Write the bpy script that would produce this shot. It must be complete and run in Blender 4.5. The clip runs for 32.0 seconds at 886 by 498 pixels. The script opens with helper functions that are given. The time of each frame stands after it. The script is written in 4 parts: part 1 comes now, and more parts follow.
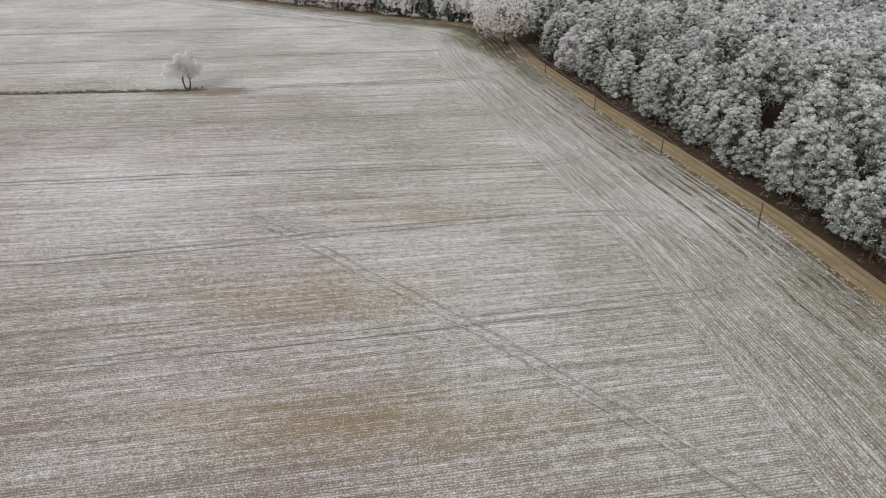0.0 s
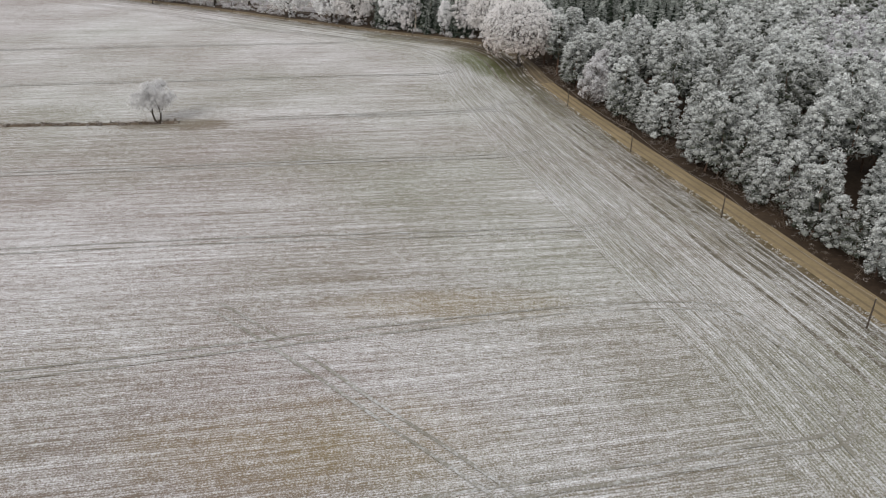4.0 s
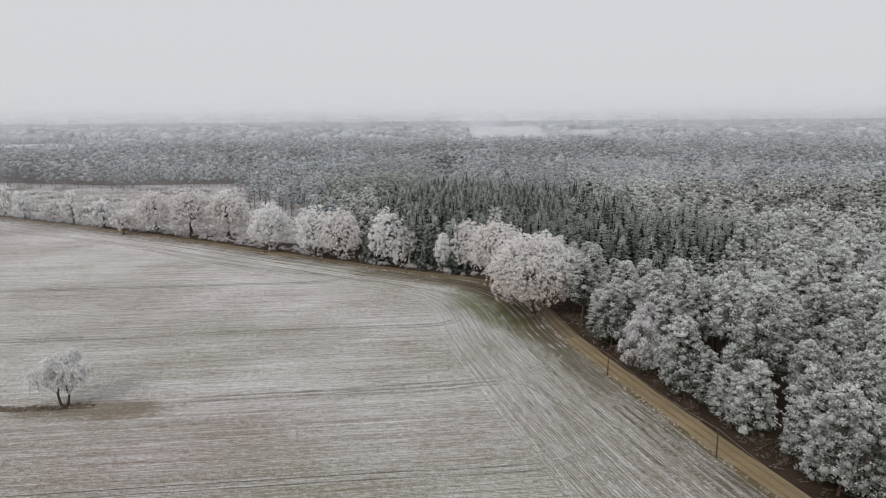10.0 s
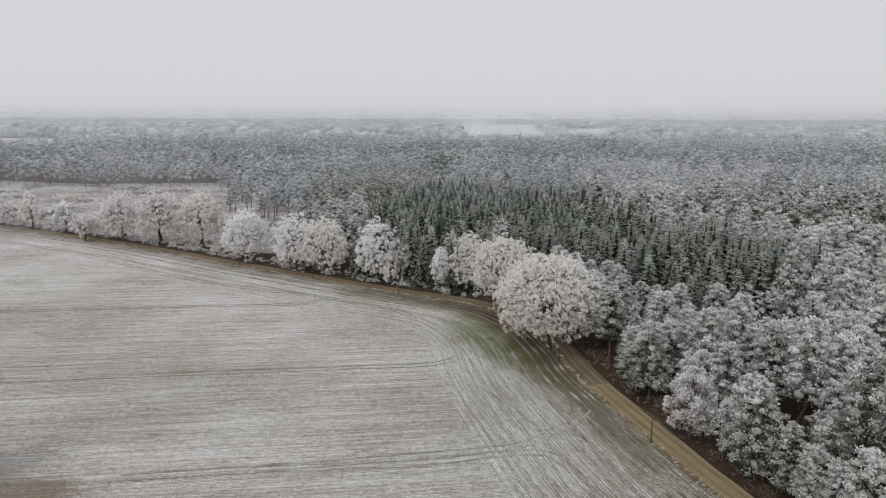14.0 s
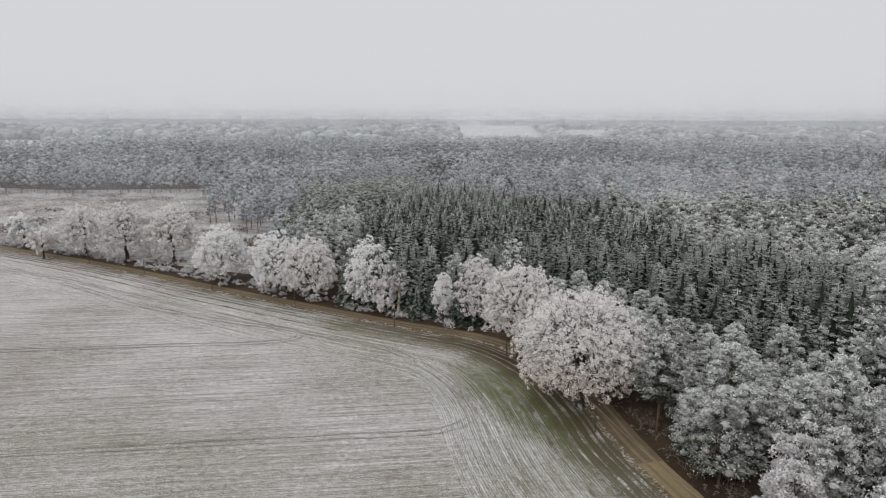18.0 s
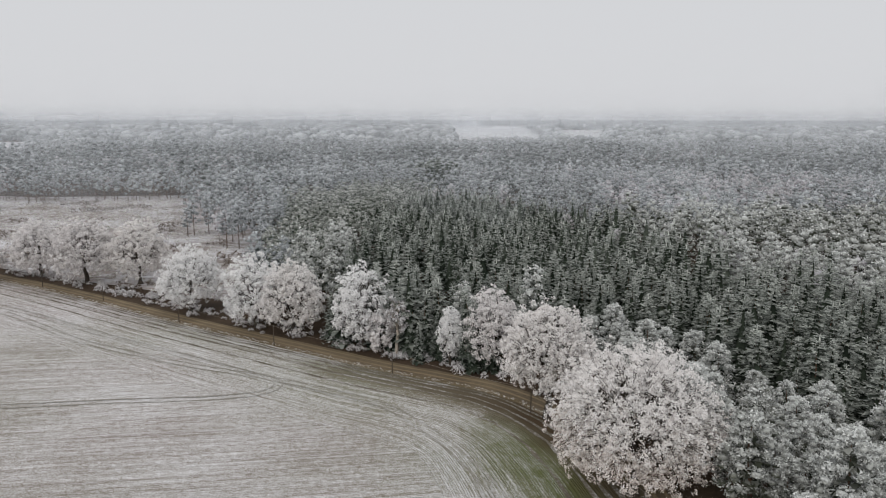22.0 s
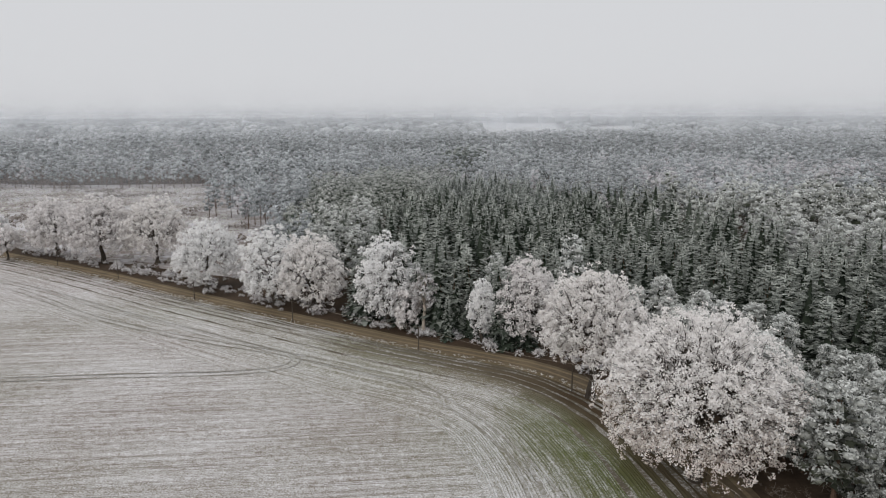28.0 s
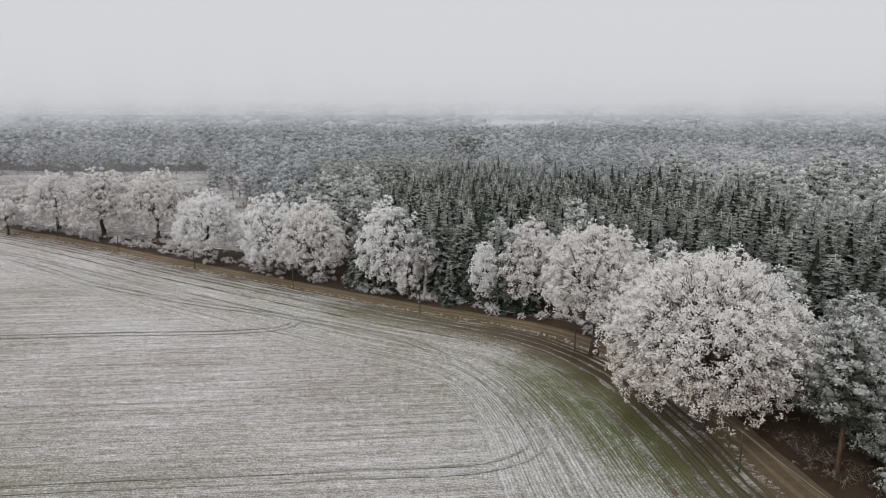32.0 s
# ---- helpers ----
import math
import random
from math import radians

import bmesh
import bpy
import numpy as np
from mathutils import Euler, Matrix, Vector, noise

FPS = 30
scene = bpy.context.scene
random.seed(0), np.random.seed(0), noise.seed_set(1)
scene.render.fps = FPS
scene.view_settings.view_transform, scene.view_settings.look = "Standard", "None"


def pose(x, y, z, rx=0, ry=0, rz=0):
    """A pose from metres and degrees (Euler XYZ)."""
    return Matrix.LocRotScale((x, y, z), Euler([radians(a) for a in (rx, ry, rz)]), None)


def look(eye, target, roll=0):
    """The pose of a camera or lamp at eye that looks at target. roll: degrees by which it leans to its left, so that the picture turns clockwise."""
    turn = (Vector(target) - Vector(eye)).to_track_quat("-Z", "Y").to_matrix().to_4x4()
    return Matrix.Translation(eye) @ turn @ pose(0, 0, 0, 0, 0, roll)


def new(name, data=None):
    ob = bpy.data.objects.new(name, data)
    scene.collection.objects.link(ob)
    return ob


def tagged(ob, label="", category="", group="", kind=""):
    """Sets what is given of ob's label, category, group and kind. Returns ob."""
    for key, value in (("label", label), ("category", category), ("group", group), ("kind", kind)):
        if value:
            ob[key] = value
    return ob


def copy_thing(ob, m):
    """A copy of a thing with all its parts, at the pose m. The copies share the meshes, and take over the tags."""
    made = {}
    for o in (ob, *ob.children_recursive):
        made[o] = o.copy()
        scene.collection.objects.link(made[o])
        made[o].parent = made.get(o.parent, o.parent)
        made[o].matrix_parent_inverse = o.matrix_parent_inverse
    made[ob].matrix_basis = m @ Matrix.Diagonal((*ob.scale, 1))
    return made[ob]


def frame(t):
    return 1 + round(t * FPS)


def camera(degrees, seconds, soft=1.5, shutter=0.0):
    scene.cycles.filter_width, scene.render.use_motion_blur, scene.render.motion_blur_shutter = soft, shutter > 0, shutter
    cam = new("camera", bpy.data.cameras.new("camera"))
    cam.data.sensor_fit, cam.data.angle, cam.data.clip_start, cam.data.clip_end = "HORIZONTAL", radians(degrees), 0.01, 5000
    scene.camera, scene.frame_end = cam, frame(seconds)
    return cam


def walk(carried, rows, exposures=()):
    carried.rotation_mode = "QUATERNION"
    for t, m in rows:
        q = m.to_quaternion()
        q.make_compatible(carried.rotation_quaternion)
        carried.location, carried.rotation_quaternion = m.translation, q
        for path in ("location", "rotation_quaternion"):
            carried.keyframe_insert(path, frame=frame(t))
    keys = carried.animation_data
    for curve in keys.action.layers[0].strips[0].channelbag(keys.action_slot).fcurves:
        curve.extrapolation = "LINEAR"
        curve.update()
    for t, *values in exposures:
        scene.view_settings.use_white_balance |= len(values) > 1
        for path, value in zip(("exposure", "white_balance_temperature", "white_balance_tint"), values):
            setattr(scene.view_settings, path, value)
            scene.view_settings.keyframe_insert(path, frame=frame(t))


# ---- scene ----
cam = camera(64.4, 32.0, soft=1.0)
PATH = [
    (0, (-0.041, 0.168, 54.516), (-0.04, 1.94, 53.588), -0.7),
    (0.5, (-0.724, 3.951, 54.549), (-0.72, 5.724, 53.622), -0.6),
    (1, (-1.408, 7.737, 54.541), (-1.4, 9.509, 53.614), -0.5),
    (1.5, (-1.938, 11.527, 54.571), (-1.929, 13.299, 53.645), -0.5),
    (2, (-2.384, 15.354, 54.629), (-2.374, 17.127, 53.703), -0.5),
    (2.5, (-2.752, 19.107, 54.698), (-2.739, 20.879, 53.773), -0.4),
    (3, (-3.055, 22.951, 54.761), (-3.04, 24.723, 53.833), -0.4),
    (3.5, (-3.44, 26.857, 54.746), (-3.421, 28.628, 53.818), -0.2),
    (5.5, (-4.408, 43.009, 54.802), (-4.387, 44.799, 53.91), -0.7),
    (6, (-4.576, 47.03, 54.821), (-4.554, 48.825, 53.938), -0.7),
    (6.5, (-4.687, 51.091, 54.922), (-4.662, 52.912, 54.095), -0.6),
    (7, (-4.821, 55.135, 54.921), (-4.792, 57.002, 54.202), -0.7),
    (7.5, (-4.967, 59.147, 54.858), (-4.934, 61.057, 54.266), -0.7),
    (8, (-5.211, 63.108, 54.842), (-5.171, 65.052, 54.377), -0.7),
    (8.5, (-5.417, 67.011, 54.715), (-5.373, 68.974, 54.339), -0.6),
    (9, (-5.597, 70.96, 54.613), (-5.548, 72.924, 54.242), -0.5),
    (9.5, (-5.777, 74.938, 54.629), (-5.727, 76.902, 54.257), -0.5),
    (10, (-5.935, 78.898, 54.641), (-5.882, 80.862, 54.268), -0.4),
    (10.5, (-6.048, 82.883, 54.65), (-5.992, 84.847, 54.276), -0.4),
    (11, (-6.191, 86.854, 54.682), (-6.132, 88.818, 54.306), -0.2),
    (11.5, (-6.335, 90.831, 54.593), (-6.273, 92.794, 54.216), -0.2),
    (12, (-6.49, 94.734, 54.587), (-6.424, 96.697, 54.208), -0.1),
    (12.5, (-6.518, 98.717, 54.617), (-6.451, 100.68, 54.238), -0.1),
    (13, (-6.551, 102.75, 54.601), (-6.483, 104.713, 54.221), 0.1),
    (13.5, (-6.624, 106.689, 54.642), (-6.553, 108.651, 54.261), 0.1),
    (14, (-6.612, 110.674, 54.625), (-6.539, 112.636, 54.245), 0.2),
    (14.5, (-6.812, 114.538, 54.612), (-6.737, 116.5, 54.232), 0.2),
    (16.5, (-7.272, 130.555, 54.899), (-7.189, 132.517, 54.521), 0.2),
    (17, (-7.419, 134.505, 55.029), (-7.334, 136.468, 54.651), 0.1),
    (17.5, (-7.558, 138.461, 55.154), (-7.471, 140.424, 54.776), 0.2),
    (18, (-7.724, 142.446, 55.259), (-7.636, 144.408, 54.881), 0.2),
    (18.5, (-7.899, 146.435, 55.384), (-7.808, 148.396, 55.006), 0.1),
    (19, (-8.141, 150.441, 55.554), (-8.048, 152.403, 55.176), 0.1),
    (19.5, (-8.313, 154.462, 55.647), (-8.219, 156.424, 55.269), 0.1),
    (20, (-8.506, 158.458, 55.655), (-8.409, 160.42, 55.278), 0.1),
    (20.5, (-8.636, 162.426, 55.642), (-8.538, 164.388, 55.266), 0.2),
    (21, (-8.828, 166.157, 55.668), (-8.727, 168.118, 55.291), 0.1),
    (21.5, (-8.945, 170.154, 55.714), (-8.843, 172.116, 55.337), 0.1),
    (22, (-9.103, 174.202, 55.714), (-8.999, 176.163, 55.337), 0.1),
    (22.5, (-9.228, 178.006, 55.782), (-9.124, 179.967, 55.405), 0.0),
    (23, (-9.411, 180.807, 55.718), (-9.312, 182.769, 55.342), -0.0),
    (23.5, (-9.528, 182.834, 55.093), (-9.443, 184.796, 54.717), -0.0),
    (24, (-9.402, 184.215, 54.209), (-9.329, 186.178, 53.833), -0.1),
    (24.5, (-9.453, 184.87, 53.323), (-9.388, 186.834, 52.946), -0.2),
    (25, (-9.519, 185.015, 52.432), (-9.462, 186.978, 52.055), -0.2),
    (25.5, (-9.511, 185.059, 51.559), (-9.462, 187.022, 51.181), -0.3),
    (27.5, (-9.384, 185.165, 47.783), (-9.353, 187.129, 47.404), -0.3),
    (28, (-9.367, 185.221, 46.892), (-9.339, 187.184, 46.513), -0.2),
    (28.5, (-9.344, 185.264, 45.939), (-9.319, 187.227, 45.559), -0.2),
    (29, (-9.313, 185.328, 45.007), (-9.289, 187.291, 44.627), -0.2),
    (29.5, (-9.285, 185.335, 44.073), (-9.262, 187.298, 43.693), -0.1),
    (30, (-9.263, 185.31, 43.145), (-9.24, 187.273, 42.765), -0.1),
    (30.5, (-9.206, 185.34, 42.22), (-9.184, 187.303, 41.839), -0.0),
    (31, (-9.195, 185.363, 41.287), (-9.174, 187.326, 40.905), -0.0),
    (31.5, (-9.189, 185.398, 40.34), (-9.168, 187.361, 39.958), 0.0),
    (32, (-9.193, 185.401, 39.419), (-9.173, 187.364, 39.037), 0.0),
]
walk(cam, [(t, look(eye, target, roll)) for t, eye, target, roll in PATH], [(0.0, 0.17), (5.5, 0.19), (7.0, 0.26), (7.9, 0.07), (8.6, 0.0), (32.0, 0.0)])

# ---- world and light ----
world = bpy.data.worlds.new("overcast_sky")
scene.world = world
world.use_nodes = True
wn, wl = world.node_tree.nodes, world.node_tree.links
wn.clear()
w_out = wn.new("ShaderNodeOutputWorld")
sky = wn.new("ShaderNodeTexSky")
sky.sky_type = "NISHITA"
sky.sun_disc = False
sky.sun_elevation = radians(36)
sky.sun_rotation = radians(210)
sky.air_density, sky.dust_density, sky.ozone_density = 1.0, 4.0, 1.0
bg_sky = wn.new("ShaderNodeBackground")
bg_sky.inputs["Strength"].default_value = 0.055
bg_cloud = wn.new("ShaderNodeBackground")
bg_cloud.inputs["Color"].default_value = (0.660, 0.668, 0.690, 1)
bg_cloud.inputs["Strength"].default_value = 1.02
w_mix = wn.new("ShaderNodeMixShader")
w_mix.inputs[0].default_value = 0.96
wl.new(sky.outputs[0], bg_sky.inputs["Color"])
wl.new(bg_sky.outputs[0], w_mix.inputs[1])
wl.new(bg_cloud.outputs[0], w_mix.inputs[2])
wl.new(w_mix.outputs[0], w_out.inputs["Surface"])

sun_data = bpy.data.lights.new("sun", "SUN")
sun_data.energy, sun_data.angle, sun_data.color = 1.0, radians(25), (1.0, 0.97, 0.93)
sun = new("sun", sun_data)
sun.matrix_world = look((0, 0, 0), (0.5 * math.cos(radians(36)), 0.866 * math.cos(radians(36)), -math.sin(radians(36))))

# ---- materials ----


def material(name):
    m = bpy.data.materials.new(name)
    m.use_nodes = True
    n, l = m.node_tree.nodes, m.node_tree.links
    n.clear()
    out = n.new("ShaderNodeOutputMaterial")
    bsdf = n.new("ShaderNodeBsdfPrincipled")
    l.new(bsdf.outputs[0], out.inputs["Surface"])
    bsdf.inputs["Roughness"].default_value = 0.9
    bsdf.inputs["Specular IOR Level"].default_value = 0.2
    return m, n, l, bsdf


def rgb(c):
    return (c[0], c[1], c[2], 1.0)


def ramp(n, stops):
    r = n.new("ShaderNodeValToRGB")
    while len(r.color_ramp.elements) < len(stops):
        r.color_ramp.elements.new(0.5)
    for e, (p, c) in zip(r.color_ramp.elements, stops):
        e.position, e.color = p, rgb(c) if not isinstance(c, (int, float)) else (c, c, c, 1)
    return r


def noise_tex(n, l, coord, scale, detail=4.0, rough=0.6, stretch=None):
    t = n.new("ShaderNodeTexNoise")
    t.inputs["Scale"].default_value, t.inputs["Detail"].default_value, t.inputs["Roughness"].default_value = scale, detail, rough
    if coord is not None:
        if stretch:
            mp = n.new("ShaderNodeMapping")
            mp.inputs["Scale"].default_value = stretch
            l.new(coord, mp.inputs["Vector"])
            coord = mp.outputs[0]
        l.new(coord, t.inputs["Vector"])
    return t


def mix_col(n, l, fac, a, b, mode="MIX"):
    x = n.new("ShaderNodeMix")
    x.data_type, x.blend_type = "RGBA", mode
    for k, v in ((0, fac), (6, a), (7, b)):
        if isinstance(v, (int, float)):
            x.inputs[k].default_value = v
        elif isinstance(v, tuple):
            x.inputs[k].default_value = rgb(v)
        else:
            l.new(v, x.inputs[k])
    return x.outputs[2]


def calc(n, l, op, a, b=0.5, c=0.0):
    x = n.new("ShaderNodeMath")
    x.operation = op
    for k, v in enumerate((a, b, c)):
        if isinstance(v, (int, float)):
            x.inputs[k].default_value = v
        else:
            l.new(v, x.inputs[k])
    return x.outputs[0]


def bump(n, l, b, height, strength, dist):
    x = n.new("ShaderNodeBump")
    x.inputs["Strength"].default_value, x.inputs["Distance"].default_value = strength, dist
    l.new(height, x.inputs["Height"])
    l.new(x.outputs[0], b.inputs["Normal"])


def foliage(name, dark, mid, frost, amount, grain=0.5, rough=0.85, see_through=0.14):
    """Needles or leaves under hoar frost: each blade has its own share of frost, more on the upper side; low shares
    also paint the crown's shade.
    """
    m, n, l, b = material(name)
    g = n.new("ShaderNodeNewGeometry")
    up = n.new("ShaderNodeSeparateXYZ")
    l.new(g.outputs["Normal"], up.inputs[0])
    isl = g.outputs["Random Per Island"]
    body = mix_col(n, l, isl, dark, mid)
    obj = n.new("ShaderNodeObjectInfo")
    big = noise_tex(n, l, g.outputs["Position"], 0.09, 3)
    at = n.new("ShaderNodeAttribute")
    at.attribute_name = "rime_shade"
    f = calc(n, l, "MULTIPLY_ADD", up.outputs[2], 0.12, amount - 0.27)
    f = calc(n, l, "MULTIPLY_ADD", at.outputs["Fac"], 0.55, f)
    f = calc(n, l, "MULTIPLY_ADD", isl, grain, calc(n, l, "ADD", f, 0.25 - 0.5 * grain))
    f = calc(n, l, "MULTIPLY_ADD", big.outputs[0], 0.5, calc(n, l, "SUBTRACT", f, 0.25))
    f = calc(n, l, "MULTIPLY_ADD", obj.outputs["Random"], 0.24, calc(n, l, "SUBTRACT", f, 0.12))
    f = n_clamp(n, l, f)
    col = mix_col(n, l, f, body, frost)
    l.new(col, b.inputs["Base Color"])
    b.inputs["Roughness"].default_value = rough
    tr = n.new("ShaderNodeBsdfTranslucent")
    l.new(col, tr.inputs["Color"])
    mx = n.new("ShaderNodeMixShader")
    mx.inputs[0].default_value = see_through
    l.new(b.outputs[0], mx.inputs[1])
    l.new(tr.outputs[0], mx.inputs[2])
    l.new(mx.outputs[0], [q for q in n if q.type == "OUTPUT_MATERIAL"][0].inputs["Surface"])
    return m


def n_clamp(n, l, v):
    c = n.new("ShaderNodeClamp")
    l.new(v, c.inputs[0])
    return c.outputs[0]


MAT_PINE = foliage("frosted_pine_needles", (0.032, 0.038, 0.026), (0.130, 0.138, 0.102), (0.815, 0.83, 0.815), 0.58, 0.50, see_through=0.07)
# frosted needles made paler and bluer: distance haze painted into the far woods
MAT_PINE_HAZE = foliage("hazy_frosted_canopy", (0.060, 0.070, 0.066), (0.150, 0.168, 0.162), (0.735, 0.765, 0.79), 0.56, 0.30)
MAT_SPRUCE = foliage("frosted_spruce_needles", (0.022, 0.032, 0.022), (0.072, 0.092, 0.066), (0.69, 0.72, 0.67), 0.29, 0.36, see_through=0.10)
MAT_YOUNG = foliage("frosted_young_pine_needles", (0.035, 0.050, 0.036), (0.11, 0.13, 0.095), (0.74, 0.75, 0.72), 0.50, 0.40, see_through=0.10)
MAT_OAK = foliage("frosted_oak_leaves", (0.40, 0.33, 0.29), (0.58, 0.52, 0.48), (0.90, 0.877, 0.862), 1.02)
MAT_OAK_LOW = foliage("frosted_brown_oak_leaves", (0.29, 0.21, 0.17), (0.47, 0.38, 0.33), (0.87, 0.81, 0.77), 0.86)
MAT_SOFT = foliage("thinly_frosted_oak_leaves", (0.20, 0.17, 0.15), (0.36, 0.33, 0.31), (0.80, 0.79, 0.80), 0.62)
MAT_PALE = foliage("pale_frosted_twigs", (0.20, 0.18, 0.18), (0.40, 0.37, 0.38), (0.84, 0.83, 0.86), 0.74, 0.34)
MAT_BIRCH = foliage("hoarfrost_birch_twigs", (0.40, 0.37, 0.37), (0.62, 0.60, 0.61), (0.93, 0.925, 0.92), 1.0)
MAT_BROWN = foliage("frosted_brown_leaves", (0.32, 0.27, 0.25), (0.52, 0.48, 0.46), (0.88, 0.855, 0.848), 0.98)
MAT_SHRUB = foliage("frosted_undergrowth", (0.09, 0.062, 0.042), (0.20, 0.155, 0.115), (0.60, 0.56, 0.53), 0.10)
MAT_GRASS = foliage("frosted_dead_grass", (0.18, 0.14, 0.085), (0.36, 0.30, 0.21), (0.78, 0.77, 0.74), 0.68)


def bark(name, a, b_):
    m, n, l, b = material(name)
    tc = n.new("ShaderNodeTexCoord")
    t = noise_tex(n, l, tc.outputs["Object"], 3.0, 6, 0.7, (1, 1, 0.25))
    l.new(ramp_out(n, l, t.outputs[0], [(0.3, a), (0.7, b_)]), b.inputs["Base Color"])
    bump(n, l, b, t.outputs[0], 0.6, 0.05)
    return m


def ramp_out(n, l, v, stops):
    r = ramp(n, stops)
    l.new(v, r.inputs[0])
    return r.outputs[0]


MAT_BARK = bark("dark_oak_bark", (0.035, 0.028, 0.022), (0.10, 0.085, 0.07))
MAT_PINE_BARK = bark("pine_bark", (0.06, 0.04, 0.03), (0.19, 0.12, 0.085))
MAT_PALE_BARK = bark("pale_dead_wood", (0.25, 0.21, 0.17), (0.48, 0.43, 0.37))
MAT_POLE = bark("weathered_pole_wood", (0.05, 0.04, 0.032), (0.12, 0.10, 0.08))


OCHRE = ((-17.0, 90.0, 0.050, 0.12), (-12.0, 62.0, 0.040, 0.16), (-2.0, 118.0, 0.055, 0.22))


def field_material(name, headland):
    m, n, l, b = material(name)
    uv = n.new("ShaderNodeUVMap").outputs[0]
    g = n.new("ShaderNodeNewGeometry")
    pos = g.outputs["Position"]
    rows = noise_tex(n, l, uv, 1.0, 3, 0.6, (0.22, 2.9, 1))
    bands = noise_tex(n, l, uv, 1.0, 3, 0.6, (0.012, 0.34, 1))
    grain = noise_tex(n, l, pos, 4.6, 4, 0.8)
    clod = noise_tex(n, l, pos, 0.9, 4, 0.65)
    patch = noise_tex(n, l, pos, 0.018, 4, 0.55)
    tint = noise_tex(n, l, pos, 0.011, 3, 0.5)
    f = calc(n, l, "MULTIPLY_ADD", rows.outputs[0], 0.95, -0.50)
    wider = noise_tex(n, l, uv, 1.0, 2, 0.5, (0.03, 1.5, 1))
    f = calc(n, l, "MULTIPLY_ADD", wider.outputs[0], 0.85, calc(n, l, "SUBTRACT", f, 0.41))
    f = calc(n, l, "MULTIPLY_ADD", bands.outputs[0], 0.4, calc(n, l, "SUBTRACT", f, 0.2))
    f = calc(n, l, "MULTIPLY_ADD", grain.outputs[0], 3.4, calc(n, l, "SUBTRACT", f, 1.7))
    crest = n.new("ShaderNodeAttribute")
    crest.attribute_name = "rime_shade"
    f = calc(n, l, "MULTIPLY_ADD", crest.outputs["Fac"], 0.30, calc(n, l, "SUBTRACT", f, 0.17))
    f = calc(n, l, "MULTIPLY_ADD", clod.outputs[0], 0.9, calc(n, l, "SUBTRACT", f, 0.45))
    f = calc(n, l, "MULTIPLY_ADD", patch.outputs[0], 1.1, calc(n, l, "SUBTRACT", f, 0.12))
    sep = n.new("ShaderNodeSeparateXYZ")
    l.new(pos, sep.inputs[0])
    # bare, greener soil in the corner under the oaks
    dx = calc(n, l, "MULTIPLY", calc(n, l, "SUBTRACT", sep.outputs[0], 13.5), 0.105)
    ty = calc(n, l, "SUBTRACT", sep.outputs[1], 271.0)
    dx = calc(n, l, "MULTIPLY_ADD", ty, 0.035, dx)
    dy = calc(n, l, "MULTIPLY", ty, 0.040)
    r2 = calc(n, l, "ADD", calc(n, l, "MULTIPLY", dx, dx), calc(n, l, "MULTIPLY", dy, dy))
    wob = noise_tex(n, l, pos, 0.12, 4, 0.6)
    r2 = calc(n, l, "ADD", r2, calc(n, l, "MULTIPLY_ADD", wob.outputs[0], 1.2, -0.6))
    corner = n_clamp(n, l, calc(n, l, "MULTIPLY_ADD", r2, -0.75, 0.95))
    f = calc(n, l, "SUBTRACT", f, calc(n, l, "MULTIPLY", corner, 0.44))
    ex = calc(n, l, "MULTIPLY", calc(n, l, "ADD", sep.outputs[0], 70.0), 0.060)
    ey = calc(n, l, "MULTIPLY", calc(n, l, "SUBTRACT", sep.outputs[1], 206.6), 0.19)
    e2 = calc(n, l, "ADD", calc(n, l, "ADD", calc(n, l, "MULTIPLY", ex, ex), calc(n, l, "MULTIPLY", ey, ey)), calc(n, l, "MULTIPLY_ADD", wob.outputs[0], 1.6, -0.8))
    bare = n_clamp(n, l, calc(n, l, "MULTIPLY_ADD", e2, -0.7, 0.9))
    f = calc(n, l, "SUBTRACT", f, calc(n, l, "MULTIPLY", bare, 0.52))
    # thinner frost on the western part of the field
    tx = calc(n, l, "MULTIPLY", calc(n, l, "ADD", sep.outputs[0], 110.0), 0.017)
    ty2 = calc(n, l, "MULTIPLY", calc(n, l, "SUBTRACT", sep.outputs[1], 186.0), 0.026)
    t2 = calc(n, l, "ADD", calc(n, l, "ADD", calc(n, l, "MULTIPLY", tx, tx), calc(n, l, "MULTIPLY", ty2, ty2)), calc(n, l, "MULTIPLY_ADD", wob.outputs[0], 0.8, -0.4))
    f = calc(n, l, "SUBTRACT", f, calc(n, l, "MULTIPLY", n_clamp(n, l, calc(n, l, "MULTIPLY_ADD", t2, -0.6, 0.9)), 0.24))
    olive = calc(n, l, "MULTIPLY_ADD", n_clamp(n, l, calc(n, l, "MULTIPLY_ADD", sep.outputs[1], 0.0125, -1.4)), 0.11, tint.outputs[0])
    olive = calc(n, l, "MULTIPLY_ADD", sep.outputs[0], 0.0012, olive)
    soil = mix_col(n, l, ramp_out(n, l, olive, [(0.40, 0.0), (0.66, 1.0)]), (0.200, 0.155, 0.126), (0.190, 0.182, 0.124))
    # less of the frost colour across the middle of the field and towards low y
    hx_ = calc(n, l, "MULTIPLY", sep.outputs[0], 0.010)
    hy_ = calc(n, l, "MULTIPLY", calc(n, l, "SUBTRACT", sep.outputs[1], 175.0), 0.017)
    h2 = calc(n, l, "ADD", calc(n, l, "MULTIPLY", hx_, hx_), calc(n, l, "MULTIPLY", hy_, hy_))
    f = calc(n, l, "MULTIPLY_ADD", n_clamp(n, l, calc(n, l, "SUBTRACT", 1.0, h2)), -0.11, f)
